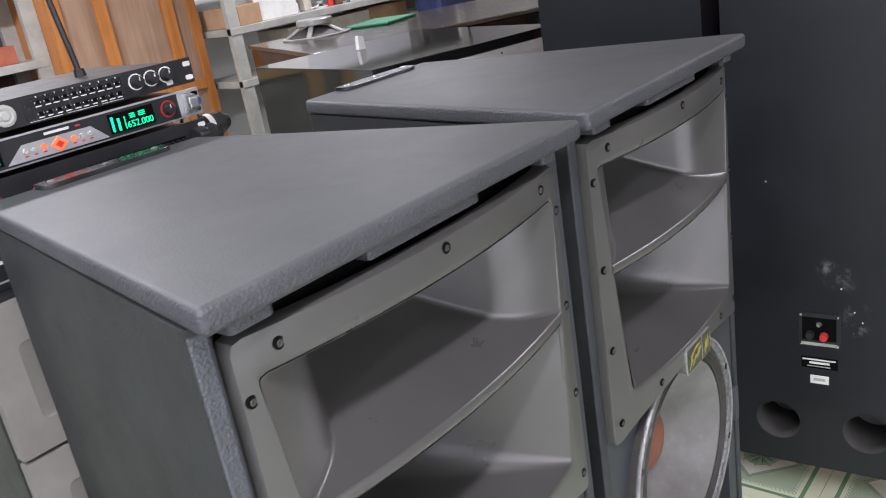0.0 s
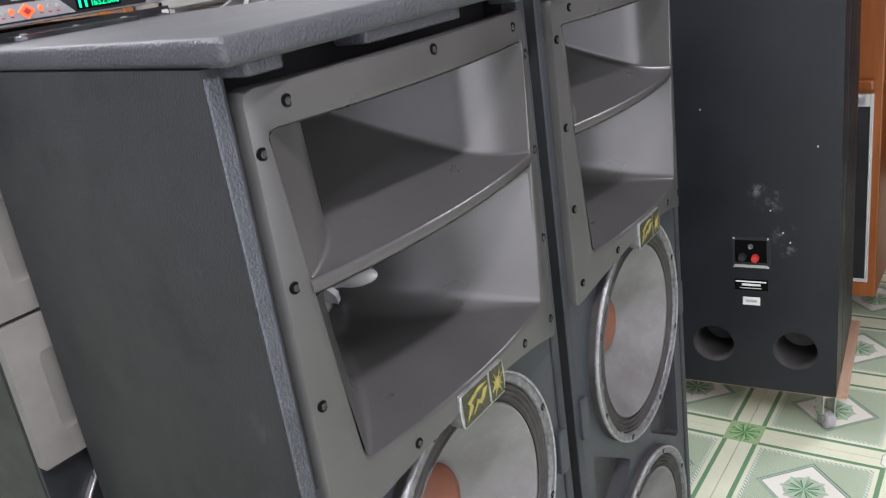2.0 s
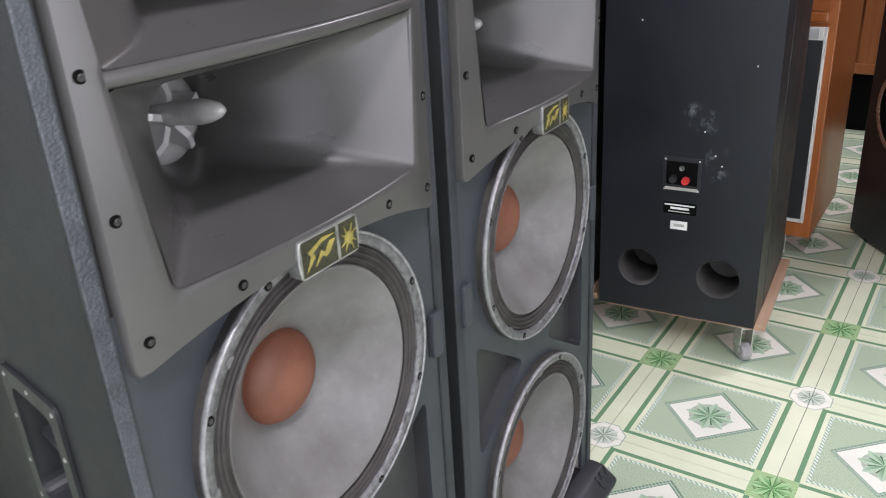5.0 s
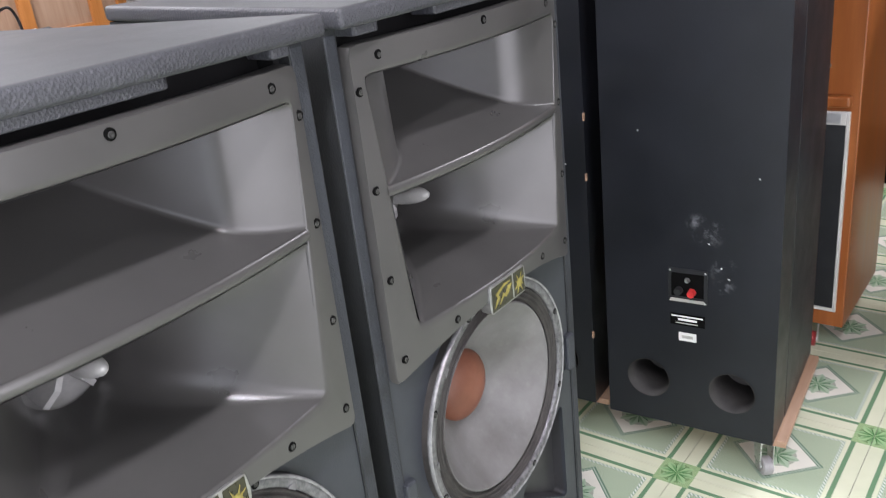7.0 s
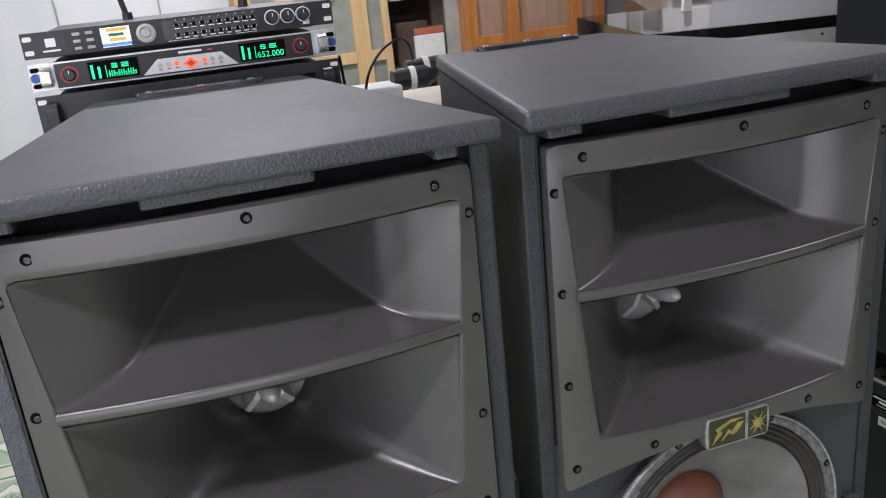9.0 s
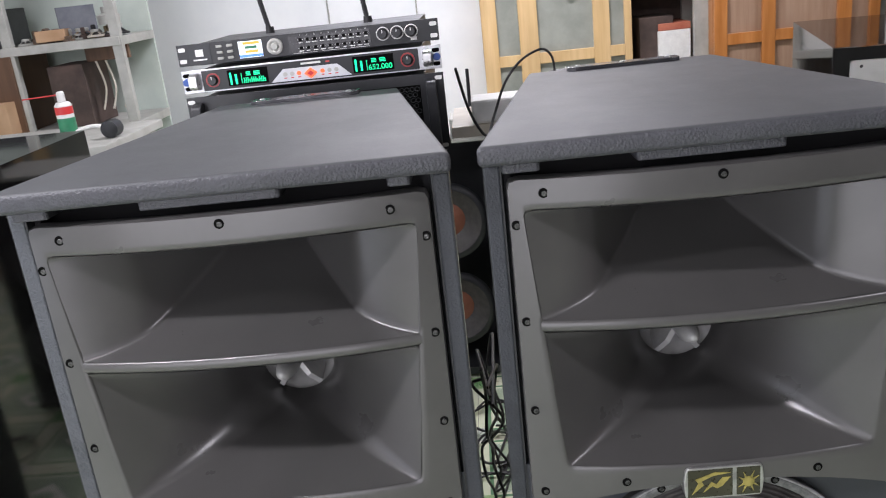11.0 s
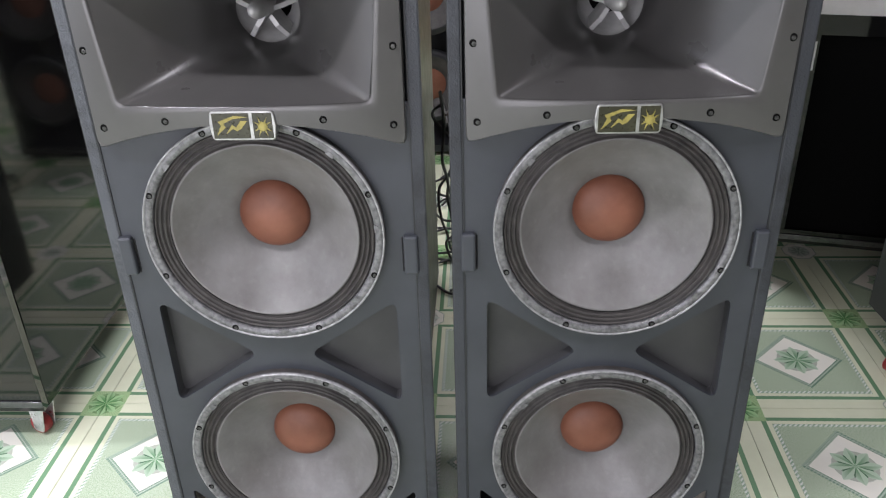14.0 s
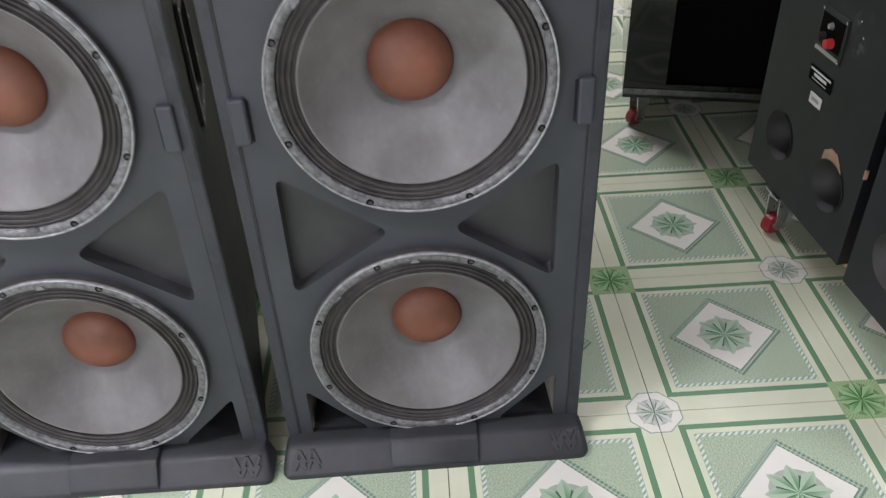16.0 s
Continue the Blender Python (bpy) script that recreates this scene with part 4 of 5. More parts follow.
def gloss_cabinet(h=1.29, with_castors=True):
    """Local: front face in the plane x = 0, centred on y."""
    s = thing("gloss_loudspeaker", (0, 0, 0), 0, "piano-black loudspeaker with a pale horn above a dark bass opening", "loudspeaker", "piano-black loudspeakers")
    w, d, z0 = 0.37, 0.78, 0.105
    part("body", prism(rounded([(-0.02, -w), (-0.02, w), (-d, w), (-d, -w)], 0.004, 2), z0, h, "z"), gloss_black, s)
    fr = pierced([[(-w, z0), (w, z0), (w, h), (-w, h)], [(-w + 0.118, z0 + 0.045), (w - 0.118, z0 + 0.045), (w - 0.118, 0.745), (-w + 0.118, 0.745)],
                  [(-w + 0.035, 0.80), (w - 0.035, 0.80), (w - 0.035, h - 0.03), (-w + 0.035, h - 0.03)]], -0.0195, 0.0)
    part("front_frame", fr, gloss_black, s, "polished black front frame")
    # flat near-black sheet stands in for the opening's unlit depth
    part("bass_opening", cube((-0.0192, -w + 0.115, z0 + 0.04), (-0.0165, w - 0.115, 0.75)), deep_black, s, "flat black sheet for the unlit bass opening")
    part("trim", cube((0.0, -w, z0 + 0.012), (0.004, w, z0 + 0.030), 0.001), bright_dark, s)
    n = 10
    mouth = [Vector((p.x, p.y)) for p in quad_loop(h - 0.06, w - 0.075, 0.83, w - 0.075, n)]
    thr = [Vector((p.x, p.y)) for p in quad_loop((h + 0.8) / 2 + 0.05, 0.05, (h + 0.8) / 2 - 0.05, 0.05, n)]
    bm = bmesh.new()
    rows = []
    edge = quad_loop(h - 0.031, w - 0.036, 0.801, w - 0.036, n)
    for lp, x in ((edge, -0.014), (edge, 0.004), (mouth, 0.004), ([a.lerp(b, 0.5) for a, b in zip(mouth, thr)], -0.008), (thr, -0.0165)):
        rows.append([bm.verts.new((x, p.x, p.y)) for p in lp])
    for p, q in zip(rows, rows[1:]):
        for i in range(len(p)):
            bm.faces.new((p[i], p[(i + 1) % len(p)], q[(i + 1) % len(p)], q[i]))
    bmesh.ops.recalc_face_normals(bm, faces=bm.faces)
    hr = part("horn", bm, white_plastic, s, "pale grey moulded horn")
    for y in (-0.31, -0.1, 0.1, 0.31):
        for z in (0.815, h - 0.045):
            part("screw", lathe([(0.006, 0), (0.0055, 0.004)], 8, "x", (0, y, z)), screw_steel, hr)
    # square emblem at the frame's corner: pale tile with dark arcs
    for sgn in (-1, 1):
        e = part("emblem", cube((0.0, sgn * 0.312 - 0.054, 0.646), (0.003, sgn * 0.312 + 0.054, 0.727), 0.001), label_white, s, "white square emblem with dark arcs")
        for k in (-1, 1):
            pts_o = [(sgn * 0.312 + k * (0.004 + 0.040 * math.sin(a)), 0.656 + 0.060 * math.cos(a)) for a in [i * math.pi / 12 for i in range(7)]]
            pts_i = [(sgn * 0.312 + k * (0.010 + 0.024 * math.sin(a)), 0.656 + 0.042 * math.cos(a)) for a in [i * math.pi / 12 for i in range(6, -1, -1)]]
            part("emblem_arc", prism(pts_o + pts_i, 0.003, 0.0036, "x"), deep_black, e)
    if with_castors:
        for x, y, a in ((-0.05, -0.315, 40), (-0.05, 0.330, -20), (-0.70, -0.315, 0), (-0.70, 0.315, 60)):
            castor(s, x, y, z0, red_wheel, a)
    return s


gloss_t = gloss_cabinet()
gloss_l = copy_thing(gloss_t, pose(-0.800, -0.432, 0))
gloss_t.matrix_world = pose(-1.571, 2.130, 0, 0, 0, -13)
gloss_t["label"] = "piano-black loudspeaker, pale horn above a dark bass opening, clutter on top"

# ---- behind the pair: white-horned loudspeaker with a rack of electronics on it ----


old_horn = worn("aged_horn_plastic", (0.17, 0.162, 0.150), (0.24, 0.230, 0.214), 0.4, 5).m


def horn_box():
    """Local: front face in the plane x = 0, centred on y."""
    s = thing("horn_loudspeaker", (-1.130, 0.606, 0), 0, "black loudspeaker with pale two-cell horn and red-edged woofer", "loudspeaker")
    w, h = 0.2125, 1.239
    part("body", prism(rounded([(0, -w), (0, w), (-0.50, w), (-0.50, -w)], 0.004, 2), 0.0, h, "z"), satin_black, s)
    for z0, z1 in ((0.782, 1.011), (1.017, 1.235)):
        n = 10
        edge = quad_loop(z1, w - 0.002, z0, w - 0.002, n, 0.004)
        mouth = quad_loop(z1 - 0.055, w - 0.045, z0 + 0.045, w - 0.045, n)
        thr = quad_loop((z0 + z1) / 2 + 0.03, 0.06, (z0 + z1) / 2 - 0.03, 0.06, n)
        bm = bmesh.new()
        rows = [[bm.verts.new((x, p.x, p.y)) for p in lp] for lp, x in ((edge, 0.001), (edge, 0.020), (mouth, 0.022), (thr, 0.003))]
        for p, q in zip(rows, rows[1:]):
            for i in range(len(p)):
                bm.faces.new((p[i], p[(i + 1) % len(p)], q[(i + 1) % len(p)], q[i]))
        bm.faces.new(rows[-1])
        bmesh.ops.recalc_face_normals(bm, faces=bm.faces)
        part("horn_cell", bm, old_horn, s, "pale grey moulded horn cell")
    wz, wy = 0.585, 0.008
    rim = part("woofer", lathe([(0.001, 0.203), (0.010, 0.203), (0.012, 0.200), (0.010, 0.197)], 64, "x", (0, wy, wz)), bright_metal, s, "silver-ringed woofer", True)
    part("gasket", lathe([(0.0095, 0.197), (0.009, 0.172)], 64, "x", (0, wy, wz)), satin_black, rim)
    roll = [(0.004 + 0.016 * math.sin(math.pi * i / 8), 0.172 - 0.026 * i / 8) for i in range(9)]
    part("surround", lathe(roll, 64, "x", (0, wy, wz)), red_rubber, rim, "bright red rubber surround", True)
    part("cone", lathe([(0.004, 0.146), (0.0025, 0.06), (0.0015, 0.0)], 48, "x", (0, wy, wz)), deep_black, rim, "black cone", True)
    return s


horn_box()


def lettering(name, words, size, mat, parent, x, y, z):
    """Raised words facing +x, starting at y, z."""
    c = bpy.data.curves.new(name, "FONT")
    c.body, c.size, c.extrude = words, size, 0.0003
    tmp = bpy.data.objects.new("lettering", c)
    me = bpy.data.meshes.new_from_object(tmp)
    bm = bmesh.new()
    bm.from_mesh(me)
    for v in bm.verts:
        v.co = Vector((x + v.co.z, y + v.co.x, z + v.co.y))
    bpy.data.objects.remove(tmp)
    bpy.data.curves.remove(c)
    bpy.data.meshes.remove(me)
    return part(name, bm, mat, parent)


def rack_unit(name, z0, z1, label, category, panel, depth=0.36):
    """A rack case behind x = 0 of its own front panel."""
    s = thing(name, (-1.160, 0.602, 1.239 + (z0 - 1.262) * 0.92), 0, label, category, "rack electronics")
    s.scale = (0.94, 0.94, 0.92)
    h = z1 - z0
    part("case", cube((-depth, -0.225, 0.0), (-0.004, 0.225, h - 0.002), 0.002), satin_black, s)
    part("front_panel", cube((-0.004, -0.263, 0.001), (0.0, 0.263, h - 0.001), 0.0008), panel, s)
    return s, h


def ear_slots(s, h, mat=label_white):
    for y in (-0.253, 0.253):
        for z in (0.011, h - 0.011):
            part("rack_slot", prism(rounded([(y - 0.007, z - 0.004), (y + 0.007, z - 0.004), (y + 0.007, z + 0.004), (y - 0.007, z + 0.004)], 0.003), -0.001, 0.0012, "x"), mat, s)


def knob(s, y, z, r, mat, length=0.014, name="knob"):
    k = part(name, lathe([(0.0, r * 1.05), (length * 0.8, r), (length, r * 0.85), (length, 0)], 24, "x", (0, y, z)), mat, s)
    soften(k)
    part("pointer", cube((length, y - 0.0007, z + r * 0.2), (length + 0.0006, y + 0.0007, z + r * 0.85)), label_white, k)
    return k


def bar(s, y0, y1, z0, z1, mat, x=0.0012, name="print_bar"):
    return part(name, cube((-0.0006, y0, z0), (x, y1, z1)), mat, s)


s, h = rack_unit("power_amplifier", 1.262, 1.424, "black rack power amplifier with honeycomb intake and red lamp", "amplifier", satin_black, 0.42)
ear_slots(s, h)
part("intake", cube((-0.001, 0.035, 0.012), (0.001, 0.215, h - 0.022)), deep_black, s, "honeycomb air intake")
mesh_bm = bmesh.new()
for r in range(11):
    for c in range(17):
        y = 0.042 + c * 0.0104 + (r % 2) * 0.0052
        z = 0.020 + r * 0.0112
        if z < h - 0.028 and y < 0.21:
            o = [(y + 0.0056 * math.cos(math.radians(60 * k + 30)), z + 0.0056 * math.sin(math.radians(60 * k + 30))) for k in range(6)]
            i2 = [(y + 0.0042 * math.cos(math.radians(60 * k + 30)), z + 0.0042 * math.sin(math.radians(60 * k + 30))) for k in range(6)]
            vo = [mesh_bm.verts.new((0.003, a, b)) for a, b in o]
            vi = [mesh_bm.verts.new((0.003, a, b)) for a, b in i2]
            vb = [mesh_bm.verts.new((0.0, a, b)) for a, b in i2]
            for k in range(6):
                mesh_bm.faces.new((vo[k], vo[(k + 1) % 6], vi[(k + 1) % 6], vi[k]))
                mesh_bm.faces.new((vi[k], vi[(k + 1) % 6], vb[(k + 1) % 6], vb[k]))
tagged(part("honeycomb", mesh_bm, satin_black, s, "black honeycomb mesh"), kind="stuff")
for y in (-0.238, 0.238):
    hd = prism(rounded([(0.0, 0.010), (0.030, 0.018), (0.030, h - 0.018), (0.0, h - 0.010)], 0.01), y - 0.010, y + 0.010, "y", 0.002)
    part("handle", hd, satin_black, s, "black grab handle")
part("lamp", lathe([(0.004, 0), (0.003, 0.0035), (0.0, 0.004)], 12, "x", (0, -0.053, h - 0.030)), led_red, s, "lit red power lamp")
for y in (-0.108, 0.010):
    part("lamp", lathe([(0.003, 0), (0.002, 0.003), (0.0, 0.0035)], 12, "x", (0, y, h - 0.030)), red_wheel, s, "unlit red lamp")
    lettering("lamp_caption", "CLIP", 0.0085, label_white, s, 0.0006, y - 0.027 if y < 0 else y + 0.008, h - 0.033)
part("switch", lathe([(0.008, 0), (0.008, 0.006), (0.0, 0.007)], 12, "x", (0, -0.095, h - 0.047)), bright_metal, s)
bar(s, -0.215, -0.150, 0.055, 0.075, label_white)
bar(s, -0.215, -0.130, 0.040, 0.045, label_white)
bar(s, -0.225, 0.03, 0.012, 0.015, silver_panel)
part("blue_tag", cube((0.0, -0.200, h - 0.075), (0.004, -0.168, h - 0.055), 0.001), blue_plastic, s, "scrap of blue tape")

s, h = rack_unit("wireless_receiver", 1.430, 1.479, "silver and black wireless receiver with two green lit displays", "receiver", silver_panel)
ear_slots(s, h, deep_black)
part("fascia", cube((-0.001, -0.222, 0.004), (0.002, 0.218, h - 0.004), 0.0008), satin_black, s, "glossy black fascia")
for y in (-0.236, 0.236):
    part("handle", prism(rounded([(0.0, 0.006), (0.022, 0.012), (0.022, h - 0.012), (0.0, h - 0.006)], 0.006), y - 0.009, y + 0.009, "y", 0.002), bright_metal, s, "polished handle")
for k in (-1, 1):
    part("jack", lathe([(0.006, 0), (0.006, 0.007), (0.0, 0.008)], 16, "x", (0, k * 0.254, h / 2)), blue_plastic, s, "blue aerial socket")
    kb = knob(s, -0.200 if k < 0 else 0.196, h / 2, 0.0095, satin_black, 0.012)
    part("knob_ring", lathe([(0.002, 0.0145), (0.0032, 0.0145), (0.0032, 0.0115)], 28, "x", (0, -0.200 if k < 0 else 0.196, h / 2)), red_wheel, s)
    y0 = -0.165 if k < 0 else 0.090
    d = part("display", cube((0.001, y0 - 0.004, 0.009), (0.003, y0 + 0.078, h - 0.008)), deep_black, s, "black display with green figures")
    for i, hh in enumerate((0.024, 0.020)):
        part("level_bar", cube((0.0028, y0 + i * 0.011, 0.012), (0.0036, y0 + 0.004 + i * 0.011, 0.012 + hh)), led_green, d)
    part("scale_bar", cube((0.0028, y0 + 0.0235, 0.012), (0.0034, y0 + 0.0245, 0.033)), led_green, d)
    if k > 0:
        lettering("figures", "652.000", 0.0150, led_green, d, 0.0032, y0 + 0.0265, 0.0125)
    else:
        for i in range(6):
            y1 = y0 + 0.028 + i * 0.0078
            part("figure_bar", cube((0.0028, y1, 0.0125), (0.0034, y1 + 0.0016, 0.0235)), led_green, d)
            part("figure_bar", cube((0.0028, y1 + 0.0042, 0.0125), (0.0034, y1 + 0.0056, 0.0235 - 0.004 * (i % 2))), led_green, d)
            part("figure_bar", cube((0.0028, y1 + 0.0017, 0.0170), (0.0034, y1 + 0.0041, 0.0184)), led_green, d)
    for i, (dy, wd) in enumerate(((0.034, 0.012), (0.050, 0.018))):
        for zz in (0.0272, 0.0302, 0.0332):
            part("figure_bar", cube((0.0028, y0 + dy, zz), (0.0034, y0 + dy + wd - 0.003 * (i + zz * 30 % 1), zz + 0.0017)), led_green, d)
ctl = part("control_panel", prism([(-0.082, 0.007), (0.082, 0.007), (0.055, h - 0.017), (-0.055, h - 0.017)], 0.002, 0.0032, "x"), silver_panel, s, "grey control panel")
part("diamond_button", prism([(0.0, 0.008), (0.0135, 0.019), (0.0, 0.030), (-0.0135, 0.019)], 0.0032, 0.0055, "x"), led_amber, ctl, "lit red diamond button")
part("button_ring", prism([(0.0, 0.013), (0.0075, 0.019), (0.0, 0.025), (-0.0075, 0.019)], 0.0055, 0.0062, "x"), red_plastic, ctl)
for i, y in enumerate((-0.052, -0.038, -0.024, 0.024, 0.038, 0.052)):
    part("button", lathe([(0.005, 0), (0.005, 0.004), (0.0032, 0.0045)], 12, "x", (0, y, 0.021)), led_amber if abs(y) < 0.03 else grey_steel, ctl)
    part("print_bar", cube((0.003, y - 0.003, 0.0125), (0.0036, y + 0.003, 0.0145)), red_plastic, ctl)
bar(s, -0.018, 0.022, h - 0.012, h - 0.008, label_white, 0.0026)
bar(s, 0.032, 0.040, h - 0.012, h - 0.009, red_plastic, 0.0026)

s, h = rack_unit("effects_processor", 1.486, 1.531, "slim black rack effects processor with small colour screen", "processor", satin_black, 0.26)
ear_slots(s, h)
part("name_block", cube((-0.001, -0.240, 0.003), (0.0008, -0.195, h - 0.003)), rail_plastic, s)
bar(s, -0.226, -0.210, 0.018, 0.032, label_white, 0.0014)
bar(s, -0.232, -0.204, 0.010, 0.013, label_white, 0.0014)
for i in range(3):
    for j in range(2):
        part("button", cube((0.0, -0.182 + j * 0.021, 0.008 + i * 0.012), (0.003, -0.170 + j * 0.021, 0.0130 + i * 0.012), 0.0008), grey_steel, s)
sc = part("screen", cube((0.0, -0.137, 0.006), (0.0012, -0.090, h - 0.006)), screen_white, s, "lit colour screen")
for i, (a, b, m) in enumerate(((-0.137, -0.090, screen_blue), (-0.125, -0.098, screen_orange), (-0.125, -0.100, green_plastic), (-0.128, -0.094, screen_orange))):
    part("screen_bar", cube((0.001, a, 0.007 + i * 0.0083), (0.0016, b, 0.0125 + i * 0.0083)), m, sc)
kd = part("jog_dial", lathe([(0.0, 0.0165), (0.004, 0.016), (0.005, 0.012), (0.003, 0.008), (0.007, 0.006), (0.007, 0)], 32, "x", (0, -0.064, h / 2)), grey_steel, s, "round menu dial")
soften(kd)
part("print_plate", prism(rounded([(-0.036, 0.006), (0.128, 0.006), (0.128, h - 0.006), (-0.036, h - 0.006)], 0.004), 0.0, 0.0010, "x"), worn("black_print_plate", (0.030, 0.030, 0.032), (0.05, 0.05, 0.052), 0.25, 40, metal=0.4).m, s, "dark printed plate")
pr = random.Random(3)
for i in range(10):
    y = -0.012 + i * 0.0146
    for j in range(2):
        z = 0.0135 + j * 0.0165
        part("control", lathe([(0.005, 0), (0.005, 0.0030), (0.001, 0.0034)], 10, "x", (0, y, z)), deep_black, s)
        bar(s, y - 0.0050, y - 0.0038, z - 0.0010, z + 0.0012, label_white, 0.0016)
        bar(s, y + 0.0038, y + 0.0050, z - 0.0010, z + 0.0012, label_white, 0.0016)
        bar(s, y - 0.0035 - 0.002 * pr.random(), y + 0.0035 + 0.002 * pr.random(), z - 0.0066, z - 0.0048, label_white, 0.0016)
    bar(s, y - 0.0006, y + 0.0006, h - 0.0075, h - 0.0050, label_white, 0.0016)
for y0, y1 in ((-0.030, 0.020), (0.028, 0.078), (0.086, 0.124)):
    bar(s, y0, y1, 0.0036, 0.0044, label_white, 0.0016)
for i in range(3):
    r = part("knob_ring", lathe([(0.0, 0.0135), (0.0012, 0.0135), (0.0012, 0.0115)], 28, "x", (0, 0.153 + i * 0.028, h / 2 + 0.002)), label_white, s)
    knob(s, 0.153 + i * 0.028, h / 2 + 0.002, 0.0095, satin_black)
bar(s, 0.207, 0.219, 0.006, 0.013, label_white)
for y, dy in ((-0.086, -0.045), (0.108, -0.030)):
    st = thing("aerial", (-1.25, 0.602 + y, 1.4865), 0, "thin black whip aerial leaning to one side", "aerial", "receiver aerials")
    part("whip", tube([(0, 0, -0.0), (0, dy * 0.2, 0.05), (0, dy, 0.26)], 0.0048, 8), cable_rubber, st)
    part("base", lathe([(0.0, 0.009), (0.012, 0.008), (0.012, 0)], 12, "z"), cable_rubber, st)

# ---- back of the workshop ----


def cupboard(name, x, y0, y1, z0, z1, stiles, wood_mat, label, inset, depth=0.42):
    """A cupboard with glazed or panelled doors; stiles are pairs of y, drawn in front."""
    s = thing(name, (x, (y0 + y1) / 2, 0), 0, label, "cupboard")
    c = (y0 + y1) / 2
    part("carcass", cube((-depth, y0 - c, z0), (-0.035, y1 - c, z1), 0.002), wood_mat, s)
    for a, b in stiles:
        part("stile", cube((-0.03, a - c, z0), (0.0, b - c, z1), 0.003), wood_mat, s)
    for (a, b), (d, e) in zip(stiles, stiles[1:]):
        for za, zb in ((z0, z0 + 0.09), (1.02, 1.08), (z1 - 0.08, z1)):
            part("rail", cube((-0.028, b - c, za), (-0.003, d - c, zb), 0.002), wood_mat, s)
        part("panel", cube((-0.0345, b - c - 0.004, z0 + 0.08), (-0.022, d - c + 0.004, z1 - 0.07)), inset, s, "dim panel in the door")
    return s


dusty_glass = worn("dusty_glass", (0.20, 0.215, 0.19), (0.33, 0.34, 0.30), 0.12, 3.0).m
door_panel = wood("door_panel", (0.30, 0.185, 0.12), (0.40, 0.27, 0.19), 0.3).m
pc = cupboard("pale_cupboard", -4.35, 0.945, 1.770, 0.0, 2.15, ((0.945, 1.030), (1.150, 1.255), (1.560, 1.650), (1.730, 1.770)), pale_wood,
              "pale wooden cupboard with dusty glazed doors", dusty_glass)
part("lock_rose", lathe([(0.004, 0), (0.003, 0.022), (0.0, 0.026)], 20, "x", (0.002, 1.44 - 1.3575, 1.385)), beige, pc, "round cream lock rose")
cupboard("orange_cupboard", -4.30, 2.205, 3.085, 0.0, 2.2, ((2.205, 2.275), (2.462, 2.532), (2.862, 2.935), (3.03, 3.085)), orange_wood,
         "varnished orange wooden cupboard with brown panelled doors", door_panel)


def steel_shelf(name, x, y0, y1, boards, posts, label, depth=0.40, top=2.1, rear=True, wide=0.04):
    s = thing(name, (x, (y0 + y1) / 2, 0), 0, label, "shelf unit")
    c = (y0 + y1) / 2
    for y in posts:
        for xx in (0.0, -depth) if rear else (0.0,):
            part("post", cube((xx - 0.035, y - c - wide, 0), (xx, y - c + wide, top), 0.002), grey_steel, s)
    for z in boards:
        part("board", cube((-depth - 0.03, y0 - c, z - 0.042), (0.004, y1 - c, z), 0.003), grey_steel, s)
    return s


steel_shelf("steel_shelf_unit", -4.42, 1.80, 2.20, (0.5, 0.95, 1.368, 1.85), (2.165,), "narrow grey steel shelf holding boxes and papers", 0.28)
steel_shelf("steel_shelf_unit", -3.60, -2.10, -0.78, (0.55, 1.03, 1.440, 1.95), (-1.335, -0.798), "grey steel shelf crowded with loose speaker parts", 0.42, 2.1, False, 0.024)
tagged(link_mesh("wall_panel", cube((-4.075, -2.10, 0.0), (-4.060, -0.79, 2.1)), worn("pale_green_distemper", (0.50, 0.57, 0.52), (0.60, 0.66, 0.60), 0.7, 4).m), "pale green distempered panel behind a crowded steel shelf", "wall", kind="structure")
steel_shelf("steel_shelf_unit", -4.08, 3.12, 5.36, (0.5, 1.03, 1.335, 1.75), (3.16, 5.30), "long grey steel shelf piled with parts and packets", 0.40)


def carton(name, lo, hi, mat, label, category="box", rz=0.0, bevel=0.004):
    c = [(a + b) / 2 for a, b in zip(lo, hi)]
    ob = link_mesh(name, cube((lo[0] - c[0], lo[1] - c[1], 0), (hi[0] - c[0], hi[1] - c[1], hi[2] - lo[2]), bevel), mat)
    ob.matrix_world = pose(c[0], c[1], lo[2], 0, 0, rz)
    return tagged(ob, label, category)


dim_red = worn("faded_red_card", (0.35, 0.09, 0.05), (0.45, 0.15, 0.09), 0.7, 8).m
carton("shelf_box", (-4.72, 1.83, 0.951), (-4.46, 2.02, 1.20), dark := worn("dim_card", (0.05, 0.035, 0.03), (0.09, 0.06, 0.05), 0.8, 9).m, "dark worn cardboard box on a steel shelf")
carton("paper_bundle", (-4.70, 1.93, 0.951), (-4.435, 2.11, 1.12), label_white, "pile of white papers on a steel shelf", "papers")
carton("folder", (-4.70, 1.93, 1.121), (-4.445, 2.11, 1.16), dim_red, "faded red folders lying on papers", "folders", 2)
carton("shelf_box", (-4.70, 1.84, 1.369), (-4.46, 2.06, 1.46), dim_red, "small orange-red box on a steel shelf")
# added dark sheet, in place of the shelf's dim interior
tagged(link_mesh("shelf_interior_dark", cube((-4.745, 1.78, 0.3), (-4.735, 2.20, 2.1)), dark), "dark sheet standing in for the steel shelf's dim interior", "board")


